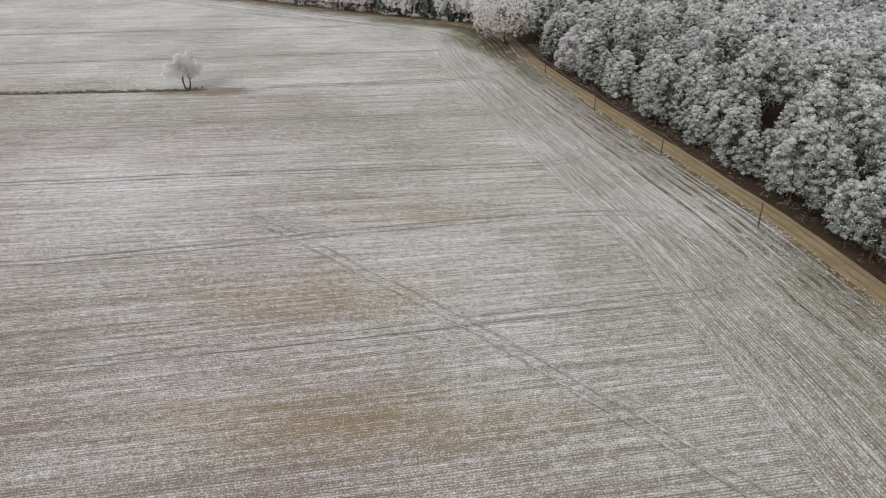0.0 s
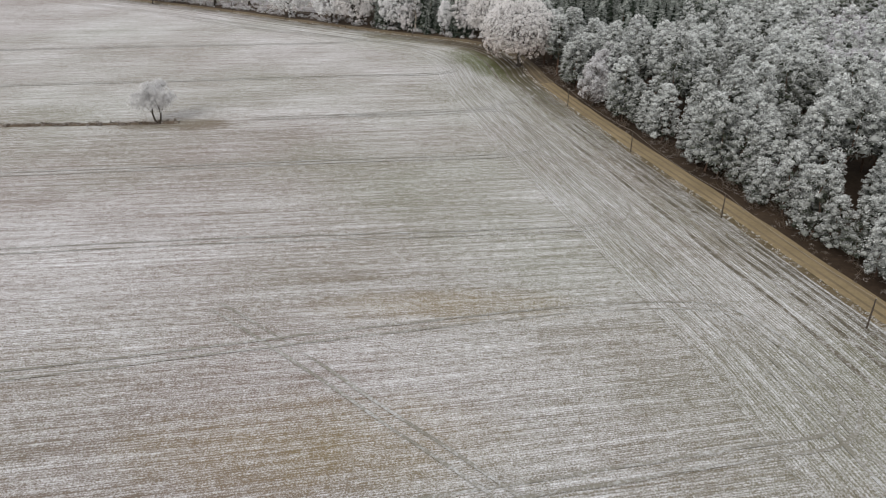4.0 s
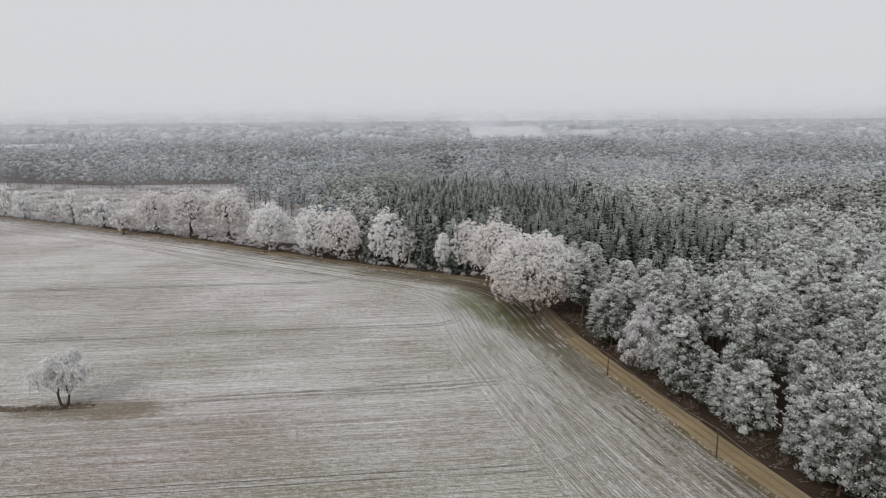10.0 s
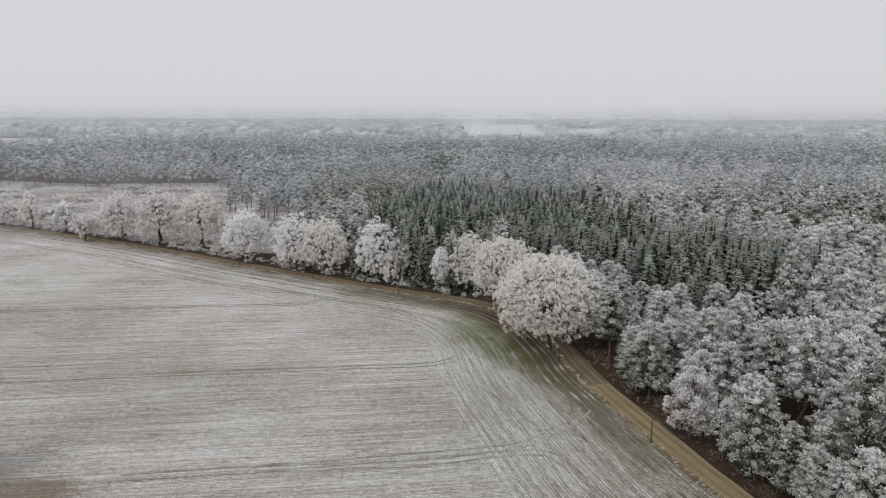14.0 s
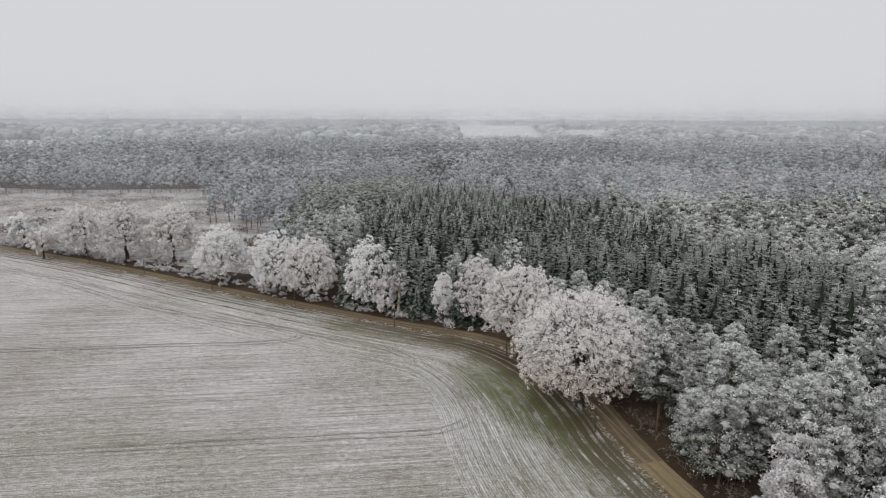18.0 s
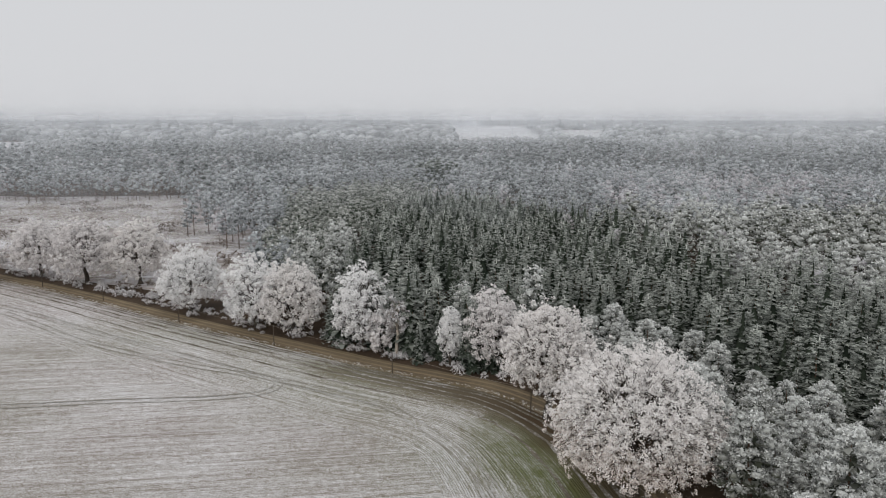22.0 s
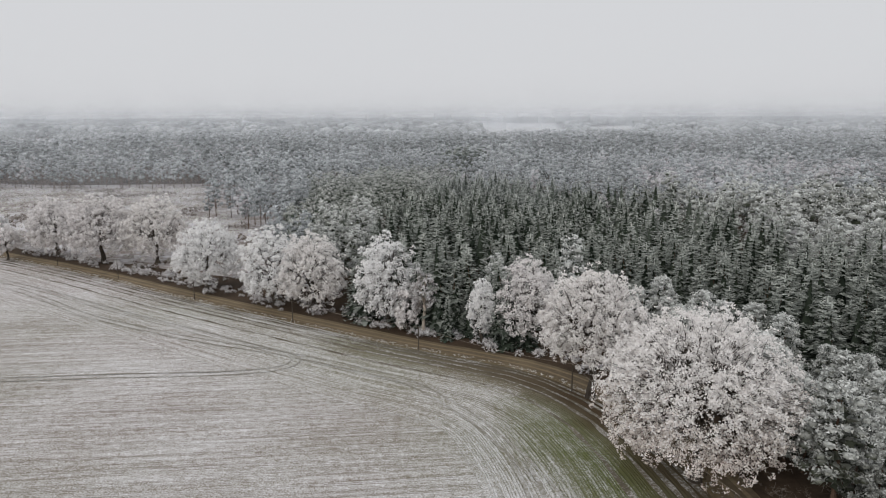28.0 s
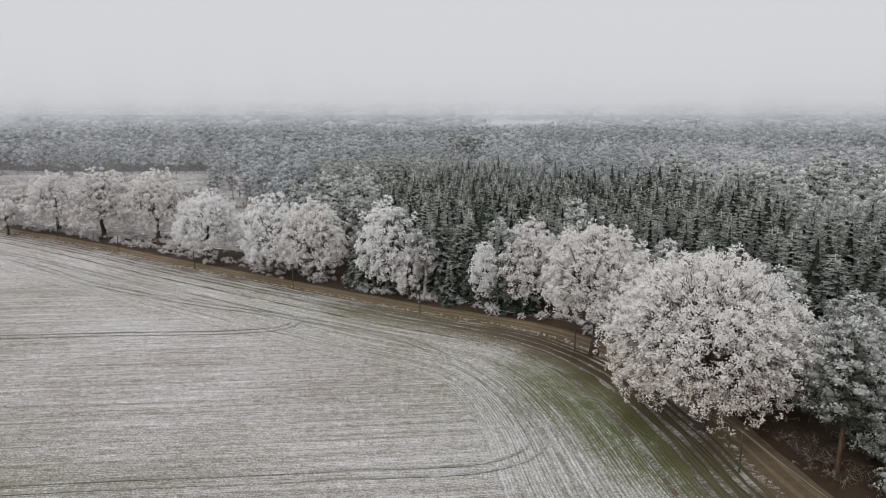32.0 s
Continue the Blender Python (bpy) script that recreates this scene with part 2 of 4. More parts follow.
    f = calc(n, l, "SUBTRACT", f, n_clamp(n, l, calc(n, l, "MULTIPLY_ADD", sep.outputs[1], -0.003, 0.34)))
    # ochre stubble showing through in two patches
    for cx_, cy_, kx_, ky_ in OCHRE:
        ox = calc(n, l, "MULTIPLY", calc(n, l, "SUBTRACT", sep.outputs[0], cx_), kx_)
        oy = calc(n, l, "MULTIPLY", calc(n, l, "SUBTRACT", sep.outputs[1], cy_), ky_)
        o2 = calc(n, l, "ADD", calc(n, l, "ADD", calc(n, l, "MULTIPLY", ox, ox), calc(n, l, "MULTIPLY", oy, oy)), calc(n, l, "MULTIPLY_ADD", wob.outputs[0], 2.0, -1.0))
        stain = n_clamp(n, l, calc(n, l, "MULTIPLY_ADD", o2, -0.34, 0.48))
        f = calc(n, l, "SUBTRACT", f, calc(n, l, "MULTIPLY", stain, 0.16))
        soil = mix_col(n, l, stain, soil, (0.25, 0.185, 0.08))
    soil = mix_col(n, l, corner, soil, (0.115, 0.128, 0.048))
    if headland:
        sv = n.new("ShaderNodeSeparateXYZ")
        l.new(uv, sv.inputs[0])
        edge = n_clamp(n, l, calc(n, l, "MULTIPLY_ADD", calc(n, l, "MULTIPLY_ADD", wob.outputs[0], 6.0, sv.outputs[1]), -0.16, 2.65))
        far_part = n_clamp(n, l, calc(n, l, "MULTIPLY_ADD", sep.outputs[1], 0.012, -2.45))
        far_part = calc(n, l, "MULTIPLY", far_part, n_clamp(n, l, calc(n, l, "MULTIPLY_ADD", sep.outputs[1], -0.03, 9.9)))
        edge = calc(n, l, "MULTIPLY", edge, calc(n, l, "MULTIPLY_ADD", far_part, 0.92, 0.08))
        f = calc(n, l, "SUBTRACT", f, calc(n, l, "MULTIPLY", edge, 1.35))
        soil = mix_col(n, l, edge, soil, (0.074, 0.050, 0.029))
    f = n_clamp(n, l, f)
    col = mix_col(n, l, f, soil, (0.748, 0.745, 0.757))
    l.new(col, b.inputs["Base Color"])
    h = calc(n, l, "ADD", calc(n, l, "MULTIPLY", rows.outputs[0], 0.6), grain.outputs[0])
    bump(n, l, b, h, 0.40, 0.07)
    return m


MAT_FIELD = field_material("frosted_stubble_rows", False)
MAT_HEADLAND = field_material("frosted_headland_rows", True)


def earth(name, stops, scale, frost=None, frost_at=0.6, stretch=None, bump_d=0.08):
    m, n, l, b = material(name)
    g = n.new("ShaderNodeNewGeometry")
    pos = g.outputs["Position"]
    a = noise_tex(n, l, pos, scale, 6, 0.7)
    c = noise_tex(n, l, pos, scale * 0.08, 4, 0.6)
    v = calc(n, l, "MULTIPLY_ADD", c.outputs[0], 0.6, calc(n, l, "MULTIPLY", a.outputs[0], 0.5))
    col = ramp_out(n, l, v, stops)
    if frost:
        q = noise_tex(n, l, pos, scale * 1.7, 5, 0.75, stretch)
        w = calc(n, l, "MULTIPLY_ADD", q.outputs[0], 0.7, calc(n, l, "MULTIPLY", c.outputs[0], 0.4))
        col = mix_col(n, l, ramp_out(n, l, w, [(frost_at - 0.06, 0.0), (frost_at + 0.08, 1.0)]), col, frost)
    l.new(col, b.inputs["Base Color"])
    bump(n, l, b, a.outputs[0], 0.7, bump_d)
    return m


MAT_FLOOR = earth("forest_floor", [(0.35, (0.030, 0.020, 0.013)), (0.7, (0.085, 0.058, 0.038))], 1.2, (0.36, 0.34, 0.32), 0.78)
MAT_ROAD = earth("sandy_track", [(0.35, (0.22, 0.168, 0.095)), (0.7, (0.37, 0.285, 0.165))], 1.5, None, 0.6, None, 0.03)
# browner soil, darkened further to paint the shade of the roadside trees
MAT_SHADED_ROAD = earth("shaded_brown_track", [(0.35, (0.098, 0.074, 0.048)), (0.7, (0.200, 0.155, 0.100))], 1.0, None, 0.6, None, 0.04)
MAT_RUT = earth("wheel_worn_sand", [(0.35, (0.16, 0.122, 0.075)), (0.7, (0.29, 0.225, 0.14))], 2.0, None, 0.6, None, 0.03)
MAT_VERGE = earth("verge_grass", [(0.35, (0.10, 0.076, 0.042)), (0.7, (0.20, 0.155, 0.092))], 1.4, (0.60, 0.58, 0.55), 0.64)
MAT_TRACK = earth("tyre_pressed_soil", [(0.35, (0.21, 0.195, 0.155)), (0.7, (0.32, 0.30, 0.26))], 1.6, (0.58, 0.58, 0.58), 0.58)
MAT_DARK_TRACK = earth("damp_rut_soil", [(0.35, (0.10, 0.085, 0.06)), (0.7, (0.19, 0.165, 0.125))], 1.6, (0.60, 0.59, 0.58), 0.60)
MAT_SHRUB_SOIL = earth("bank_soil", [(0.35, (0.07, 0.05, 0.035)), (0.7, (0.17, 0.13, 0.09))], 1.3, (0.5, 0.48, 0.46), 0.64)
MAT_HEATH = earth("frosted_clearing", [(0.35, (0.13, 0.095, 0.075)), (0.7, (0.27, 0.22, 0.18))], 0.45, (0.66, 0.65, 0.67), 0.545, (0.22, 1.5, 1.0))
MAT_FARFIELD = earth("far_frosted_field", [(0.35, (0.58, 0.58, 0.58)), (0.7, (0.70, 0.70, 0.71))], 0.02)

# ---- geometry helpers ----


def link_mesh(name, me, mat, parent=None, label=""):
    if mat is not None:
        me.materials.append(mat)
    ob = new(name, me)
    ob.parent = parent
    if label:
        ob["label"] = label
    return ob


def part(name, bm, mat, parent=None, label=""):
    me = bpy.data.meshes.new(name)
    bm.to_mesh(me)
    bm.free()
    return link_mesh(name, me, mat, parent, label)


def tri_mesh(name, tris):
    """A mesh of loose triangles from an array (n, 3, 3), or (n, 4, 3) where the fourth row holds each blade's share of
    frost and painted shade.
    """
    rime_shade = np.ascontiguousarray(tris[:, 3, 0], dtype=np.float32) if tris.shape[1] == 4 else None
    tris = tris[:, :3]
    tris = np.ascontiguousarray(tris, dtype=np.float32)
    k = len(tris)
    me = bpy.data.meshes.new(name)
    co = tris.reshape(-1, 3)
    grid = np.round(co.astype(np.float64) * 500).astype(np.int64)
    _, first, where = np.unique(grid[:, 0] * 73856093 + grid[:, 1] * 19349663 + grid[:, 2] * 83492791, return_index=True, return_inverse=True)
    me.vertices.add(len(first))
    me.vertices.foreach_set("co", np.ascontiguousarray(co[first]).reshape(-1))
    me.loops.add(3 * k)
    me.loops.foreach_set("vertex_index", where.reshape(-1).astype(np.int32))
    me.polygons.add(k)
    me.polygons.foreach_set("loop_start", np.arange(0, 3 * k, 3, dtype=np.int32))
    me.polygons.foreach_set("use_smooth", np.ones(k, dtype=bool))
    me.update(calc_edges=True)
    if rime_shade is not None:
        me.attributes.new("rime_shade", "FLOAT", "FACE").data.foreach_set("value", rime_shade)
    return me


def with_rime_shade(tris, rime_shade):
    row = np.zeros((len(tris), 1, 3))
    row[:, 0, 0] = rime_shade
    return np.concatenate((tris, row), axis=1)


def unit(v):
    return v / (np.linalg.norm(v, axis=-1, keepdims=True) + 1e-9)


def faced(tris, facing):
    """The triangles, each wound so that it faces its given direction."""
    n_ = np.cross(tris[:, 1] - tris[:, 0], tris[:, 2] - tris[:, 0])
    turn = (n_ * facing).sum(axis=1) < 0
    tris[turn] = tris[turn][:, ::-1]
    return tris


def tufts(centres, outs, radius, count, length, width, rng, up=0.35, out=0.45, lift=0.5, tilt_by=0.5):
    """Bushy clumps: blades that lie round each clump like scales, with lifted tips."""
    k = len(centres)
    c = np.repeat(centres, count, axis=0)
    o = np.repeat(outs, count, axis=0)
    r = np.repeat(np.broadcast_to(np.asarray(radius, dtype=float), (k,)), count)
    d = unit(unit(rng.normal(size=c.shape)) + out * o + np.array((0, 0, up)))
    base = c + d * (r * rng.uniform(0.55, 1.0, len(c)))[:, None]
    s = rng.uniform(0.65, 1.35, len(c))
    tilt = unit(d + tilt_by * rng.normal(size=c.shape))
    way = unit(np.cross(tilt, rng.normal(size=c.shape))) + lift * d
    way = unit(way)
    side = unit(np.cross(tilt, way)) * (width * s * 0.5)[:, None]
    tri = faced(np.stack((base - side, base + side, base + way * (length * s)[:, None]), axis=1), d)
    # frost value falls inwards and downwards, which paints the clump's shaded side
    return with_rime_shade(tri, (d * unit(o + np.array((0, 0, 0.8)))).sum(axis=1) - 0.45)


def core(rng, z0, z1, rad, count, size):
    """The heart of a crown: needles round the stem, coloured dark to paint the shade inside."""
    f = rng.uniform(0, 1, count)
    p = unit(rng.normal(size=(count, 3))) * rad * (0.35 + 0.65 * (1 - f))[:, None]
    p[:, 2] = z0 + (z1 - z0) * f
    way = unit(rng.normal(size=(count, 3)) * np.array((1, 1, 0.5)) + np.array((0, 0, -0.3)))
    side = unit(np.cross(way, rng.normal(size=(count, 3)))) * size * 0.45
    return with_rime_shade(np.stack((p - side, p + side, p + way * size), axis=1), -1.0)


def ball():
    """Corners and faces of a twenty-sided ball, its foot faces last."""
    z, q = 1 / math.sqrt(5), 2 / math.sqrt(5)
    v = [(0, 0, 1)] + [(q * math.cos(1.2566 * i), q * math.sin(1.2566 * i), z) for i in range(5)]
    v += [(q * math.cos(1.2566 * i + 0.6283), q * math.sin(1.2566 * i + 0.6283), -z) for i in range(5)] + [(0, 0, -1)]
    f = [(0, 1 + i, 1 + (i + 1) % 5) for i in range(5)] + [(1 + i, 6 + i, 1 + (i + 1) % 5) for i in range(5)]
    f += [(1 + (i + 1) % 5, 6 + i, 6 + (i + 1) % 5) for i in range(5)] + [(11, 6 + (i + 1) % 5, 6 + i) for i in range(5)]
    return np.array(v), np.array(f)


BALL_V, BALL_F = ball()


def lumps(centres, radius, rng, flat=0.8, foot=True):
    """Solid, uneven boughs of needles: frosted on their upper sides, with shade painted into the lower ones."""
    k = len(centres)
    a = rng.uniform(0, 6.283, k)[:, None]
    x = BALL_V[None, :, 0] * np.cos(a) - BALL_V[None, :, 1] * np.sin(a)
    y = BALL_V[None, :, 0] * np.sin(a) + BALL_V[None, :, 1] * np.cos(a)
    v = np.stack((x, y, BALL_V[None, :, 2] * flat + 0 * x), axis=2)
    v = v * (np.asarray(radius).reshape(-1, 1) * rng.uniform(0.72, 1.22, x.shape))[:, :, None] + centres[:, None]
    tri = v[:, BALL_F if foot else BALL_F[:15]].reshape(-1, 3, 3)
    n_ = unit(np.cross(tri[:, 1] - tri[:, 0], tri[:, 2] - tri[:, 0]))
    return with_rime_shade(tri, 0.12 * n_[:, 2] - 0.10)


def pine_crown(rng, h, r, low, boughs, count, size, clump=0.30, slim=0.80):
    """Lobed crown of a pine: boughs like flattened brushes whose shoots point out and up, frosted above, with shade
    painted in beneath and round the stem.
    """
    f = (np.arange(boughs) + rng.uniform(0, 1, boughs)) / boughs
    ang = np.arange(boughs) * 2.39996 + rng.uniform(-0.6, 0.6, boughs)
    prof = np.sqrt(np.clip(1 - (2 * f - 0.62) ** 2 / 1.95, 0.01, 1))
    rad = r * prof * rng.uniform(0.42, 0.92, boughs)
    up = np.array((0, 0, 1.0))
    o = np.stack((np.cos(ang), np.sin(ang), np.zeros(boughs)), axis=1)
    w = np.stack((-np.sin(ang), np.cos(ang), np.zeros(boughs)), axis=1)
    cen = o * rad[:, None] + up * (low + (h - low) * (0.04 + 0.92 * f))[:, None]
    a = clump * r * rng.uniform(0.70, 1.30, boughs) * (1.10 - 0.35 * f)
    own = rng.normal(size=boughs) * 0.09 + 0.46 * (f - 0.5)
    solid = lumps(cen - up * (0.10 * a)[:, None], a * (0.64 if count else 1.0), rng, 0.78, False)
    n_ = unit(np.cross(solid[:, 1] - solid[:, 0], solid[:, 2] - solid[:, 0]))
    # paler upper faces and crown tops, dark undersides: shade put into the frost value
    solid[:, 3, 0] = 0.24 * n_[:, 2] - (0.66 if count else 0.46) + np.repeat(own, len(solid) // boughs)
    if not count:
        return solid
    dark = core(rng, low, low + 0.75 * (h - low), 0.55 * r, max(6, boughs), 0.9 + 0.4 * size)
    b = np.repeat(np.arange(boughs), count)
    d = unit(rng.normal(size=(len(b), 3)) + np.array((0.30, 0, 0.40)))
    q = rng.uniform(0.62, 1.02, len(b))[:, None] * d * a[b][:, None] * np.array((1.12, 0.98, 0.70))
    at_ = cen[b] + o[b] * q[:, :1] + w[b] * q[:, 1:2] + up * q[:, 2:]
    wd = o[b] * d[:, :1] + w[b] * d[:, 1:2] + up * d[:, 2:]
    tilt = unit(wd + 1.3 * rng.normal(size=wd.shape))
    way = unit(unit(np.cross(tilt, rng.normal(size=wd.shape))) + 0.45 * wd + 0.20 * up)
    le = size * rng.uniform(0.65, 1.35, len(b))[:, None]
    side = unit(np.cross(tilt, way)) * le * 0.5 * slim
    tri = faced(np.stack((at_ - side, at_ + side, at_ + way * le), axis=1), wd + 0.3 * up)
    return np.concatenate((dark, solid, with_rime_shade(tri, 0.52 * d[:, 2] + 0.14 * d[:, 0] - 0.20 + own[b])))


def spruce_crown(rng, h, r, low, tiers, boughs, twigs, droop=0.30):
    """Uneven whorls of drooping boughs on a cone, each a spine with twigs to both sides, dusted at the tips, with shade
    painted in low down and near the stem.
    """
    k = tiers * boughs
    f = np.repeat((np.arange(tiers) / tiers) ** 0.9, boughs) + rng.normal(size=k) * 0.5 / tiers
    f = np.clip(f, 0, 0.97)
    a = np.arange(k) * 2.39996 + rng.normal(size=k) * 0.3
    reach = (r * (1 - f) ** 0.8 + 0.30) * rng.uniform(0.55, 1.18, k)
    o = np.stack((np.cos(a), np.sin(a), np.zeros(k)), axis=1)
    w = np.stack((-np.sin(a), np.cos(a), np.zeros(k)), axis=1)
    up = np.array((0, 0, 1.0))
    z = low + (h - low) * f
    sag = droop * (1.25 - 1.3 * f)
    root = up * z[:, None] + o * 0.06
    mid = up * (z - 0.25 * sag * reach)[:, None] + o * (0.58 * reach)[:, None]
    tip = up * (z - sag * reach)[:, None] + o * reach[:, None]
    wide = (0.15 * reach + 0.05)[:, None] * w
    e0, e1 = mid - wide - up * (0.06 * reach)[:, None], mid + wide - up * (0.06 * reach)[:, None]
    face = unit(o * 0.5 + up)
    # boughs darken downwards so that cones stand apart: shade painted with the frost
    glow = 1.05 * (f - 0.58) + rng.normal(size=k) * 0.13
    tris = [with_rime_shade(faced(np.stack((root, e0, e1), axis=1), face), glow - 0.55), with_rime_shade(faced(np.stack((e0, tip, e1), axis=1), face), glow - 0.12)]
    for _ in range(twigs):
        u = rng.uniform(0.30, 1.0, k)
        s = rng.choice((-1.0, 1.0), k)
        p_ = up * (z - sag * u ** 1.8 * reach)[:, None] + o * (reach * u)[:, None] + w * (s * rng.uniform(0, 0.16, k) * reach)[:, None]
        way = unit(o * 0.75 + w * (s * rng.uniform(0.2, 1.2, k))[:, None] + up * rng.uniform(-0.55, 0.45, k)[:, None])
        le = (0.24 + 0.22 * reach * (1.35 - u)) * rng.uniform(0.65, 1.35, k)
        side = unit(np.cross(face + 0.5 * rng.normal(size=face.shape), way)) * (le * 0.19)[:, None]
        tris.append(with_rime_shade(faced(np.stack((p_ - side, p_ + side, p_ + way * le[:, None]), axis=1), face), glow + 0.10 + 0.55 * (u - 0.65)))
    m_ = 6
    b_ = np.arange(m_) * 2 * math.pi / m_
    ring = np.stack((np.cos(b_) * 0.42 * r, np.sin(b_) * 0.42 * r, np.full(m_, low)), axis=1)
    # near-black inner cone, coloured as the shade between the boughs
    heart = with_rime_shade(faced(np.stack((ring, np.roll(ring, -1, axis=0), np.tile(np.array((0, 0, h - 2.0)), (m_, 1))), axis=1), ring * np.array((1, 1, 0))), -1.0)
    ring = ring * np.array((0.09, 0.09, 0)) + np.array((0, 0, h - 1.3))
    top = with_rime_shade(faced(np.stack((ring, np.roll(ring, -1, axis=0), np.tile(np.array((0, 0, h - 0.1)), (m_, 1))), axis=1), ring * np.array((1, 1, 0))), 0.85)
    return np.concatenate(tris + [heart, top])


def tube_into(bm, pts, radii, sides=6):
    """A tapering tube along points."""
    rings = []
    for i, p in enumerate(pts):
        p = Vector(p)
        d = (Vector(pts[min(i + 1, len(pts) - 1)]) - Vector(pts[max(i - 1, 0)])).normalized()
        a = d.orthogonal().normalized()
        b = d.cross(a)
        rings.append([bm.verts.new(p + (a * math.cos(2 * math.pi * s / sides) + b * math.sin(2 * math.pi * s / sides)) * radii[i]) for s in range(sides)])
    for r0, r1 in zip(rings, rings[1:]):
        best = min(range(sides), key=lambda q: (r0[0].co - r1[q].co).length)
        for s in range(sides):
            bm.faces.new((r0[s], r0[(s + 1) % sides], r1[(s + 1 + best) % sides], r1[(s + best) % sides]))
    bm.faces.new(rings[-1])


def bent(a, b, sag, rng, steps=4):
    """Points from a to b on a slightly crooked, rising line."""
    a, b = np.array(a, float), np.array(b, float)
    pts = []
    for i in range(steps + 1):
        u = i / steps
        p = a + (b - a) * u
        p[2] += sag * 4 * u * (1 - u)
        if 0 < i < steps:
            p += rng.normal(size=3) * np.linalg.norm(b - a) * 0.035
        pts.append(tuple(p))
    return pts


def deciduous(label, category, base, h, r, low, mat, seed, clumps=120, count=70, size=0.42, stems=1, limbs=7, mat_low=None, bark_mat=None, squash=1.0, droop=0.0, name="deciduous_tree", group="", clump=0.66, leaf=0.75):
    """A broad-leaved tree: trunk, limbs with their branches, and a crown of small frosted blades."""
    rng = np.random.default_rng(seed)
    bark_mat = bark_mat or MAT_BARK
    root = tagged(new(name), label, category, group)
    root.location = base
    tops = []
    for s in range(stems):
        lean = rng.normal(size=2) * (0.05 if stems == 1 else 0.28) * low
        fork = (lean[0], lean[1], low + (h - low) * 0.22)
        bm = bmesh.new()
        tr = 0.030 * h / math.sqrt(stems)
        off = (0, 0) if stems == 1 else (0.45 * math.cos(2 * math.pi * s / stems), 0.45 * math.sin(2 * math.pi * s / stems))
        pts = bent((off[0], off[1], -0.3), fork, 0, rng, 5)
        tube_into(bm, pts, [tr * (1.45 if i == 0 else 1.0 - 0.07 * i) for i in range(6)], 8)
        part("trunk", bm, bark_mat, root)
        tops.append(fork)
    ctr = np.array((0, 0, low + (h - low) * 0.40))
    # fans of clumps at the ends of branches, on an uneven dome
    fans = max(6, clumps // 12)
    k_ = np.arange(fans) + 0.5
    zz = 1 - 1.62 * k_ / fans
    fan_d = np.stack((np.sqrt(np.clip(1 - zz * zz, 0, 1)) * np.cos(2.39996 * k_), np.sqrt(np.clip(1 - zz * zz, 0, 1)) * np.sin(2.39996 * k_), zz), axis=1)
    fan_d = unit(fan_d + 0.16 * rng.normal(size=fan_d.shape))
    fan_r = rng.uniform(0.80, 1.0, fans)

    def dome(d_, rho):
        ext = np.where(d_[:, 2:3] > 0, np.array((r, r, (h - low) * 0.60)), np.array((r, r, (h - low) * 0.42)))
        return ctr + d_ * ext * rho[:, None] * np.array((1, squash, 1))

    forks = dome(fan_d, 0.60 * fan_r)
    of_fan = np.arange(clumps) % fans
    spread = 2.0 / math.sqrt(fans)
    cen = dome(unit(fan_d[of_fan] + spread * rng.normal(size=(clumps, 3))), fan_r[of_fan] * rng.uniform(0.50, 1.04, clumps) ** 0.8)
    cen[:, 2] = np.maximum(cen[:, 2], low * 0.75 + rng.uniform(0, 1.2, clumps))
    forks[:, 2] = np.maximum(forks[:, 2], low)
    # limbs reach to the clumps nearest to them
    heads = []
    for i in range(limbs):
        a = 2 * math.pi * (i + rng.uniform(-0.25, 0.25)) / limbs
        e = 0.18 if i % 3 == 0 else 0.62
        heads.append((r * e * math.cos(a), r * e * math.sin(a) * squash, low + (h - low) * (0.82 if i % 3 == 0 else rng.uniform(0.35, 0.62))))
    heads = np.array(heads)
    own = np.argmin(np.linalg.norm(forks[:, None] - heads[None], axis=2), axis=1)
    for i in range(limbs):
        bm = bmesh.new()
        start = tops[i % stems]
        line = bent(start, heads[i], 0.04 * h, rng, 5)
        lr = 0.0095 * h
        tube_into(bm, line, [lr * (1 - 0.15 * k) for k in range(6)], 6)
        la = np.array(line)
        for q_ in np.nonzero(own == i)[0]:
            c = forks[q_]
            k = max(1, int(np.argmin(np.linalg.norm(la - c, axis=1))) - 1)
            tube_into(bm, bent(line[k], c, 0.4, rng, 3), [lr * 0.50, lr * 0.42, lr * 0.34, lr * 0.24], 4)
            for e_ in cen[of_fan == q_][::2]:
                tube_into(bm, bent(c, e_, 0.2, rng, 2), [lr * 0.20, lr * 0.14, lr * 0.06], 3)
        part("limb", bm, bark_mat, root)
    tri = tufts(cen, unit(cen - ctr), clump * rng.uniform(0.6, 1.25, clumps), count, size, size * leaf, rng, up=0.25 - droop, out=0.5, lift=0.45, tilt_by=1.6)
    tri[:, 3, 0] = 0.75 * tri[:, 3, 0] + 0.30 * (tri[:, :3, 2].mean(axis=1) - low) / (h - low) - 0.05
    if mat_low is None:
        link_mesh("crown", tri_mesh("crown", tri), mat, root)
    else:
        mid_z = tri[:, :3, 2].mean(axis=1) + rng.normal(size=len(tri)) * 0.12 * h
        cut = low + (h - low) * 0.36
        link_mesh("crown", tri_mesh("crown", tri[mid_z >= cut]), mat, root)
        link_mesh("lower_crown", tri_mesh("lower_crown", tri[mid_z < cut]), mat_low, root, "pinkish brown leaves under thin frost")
    return root


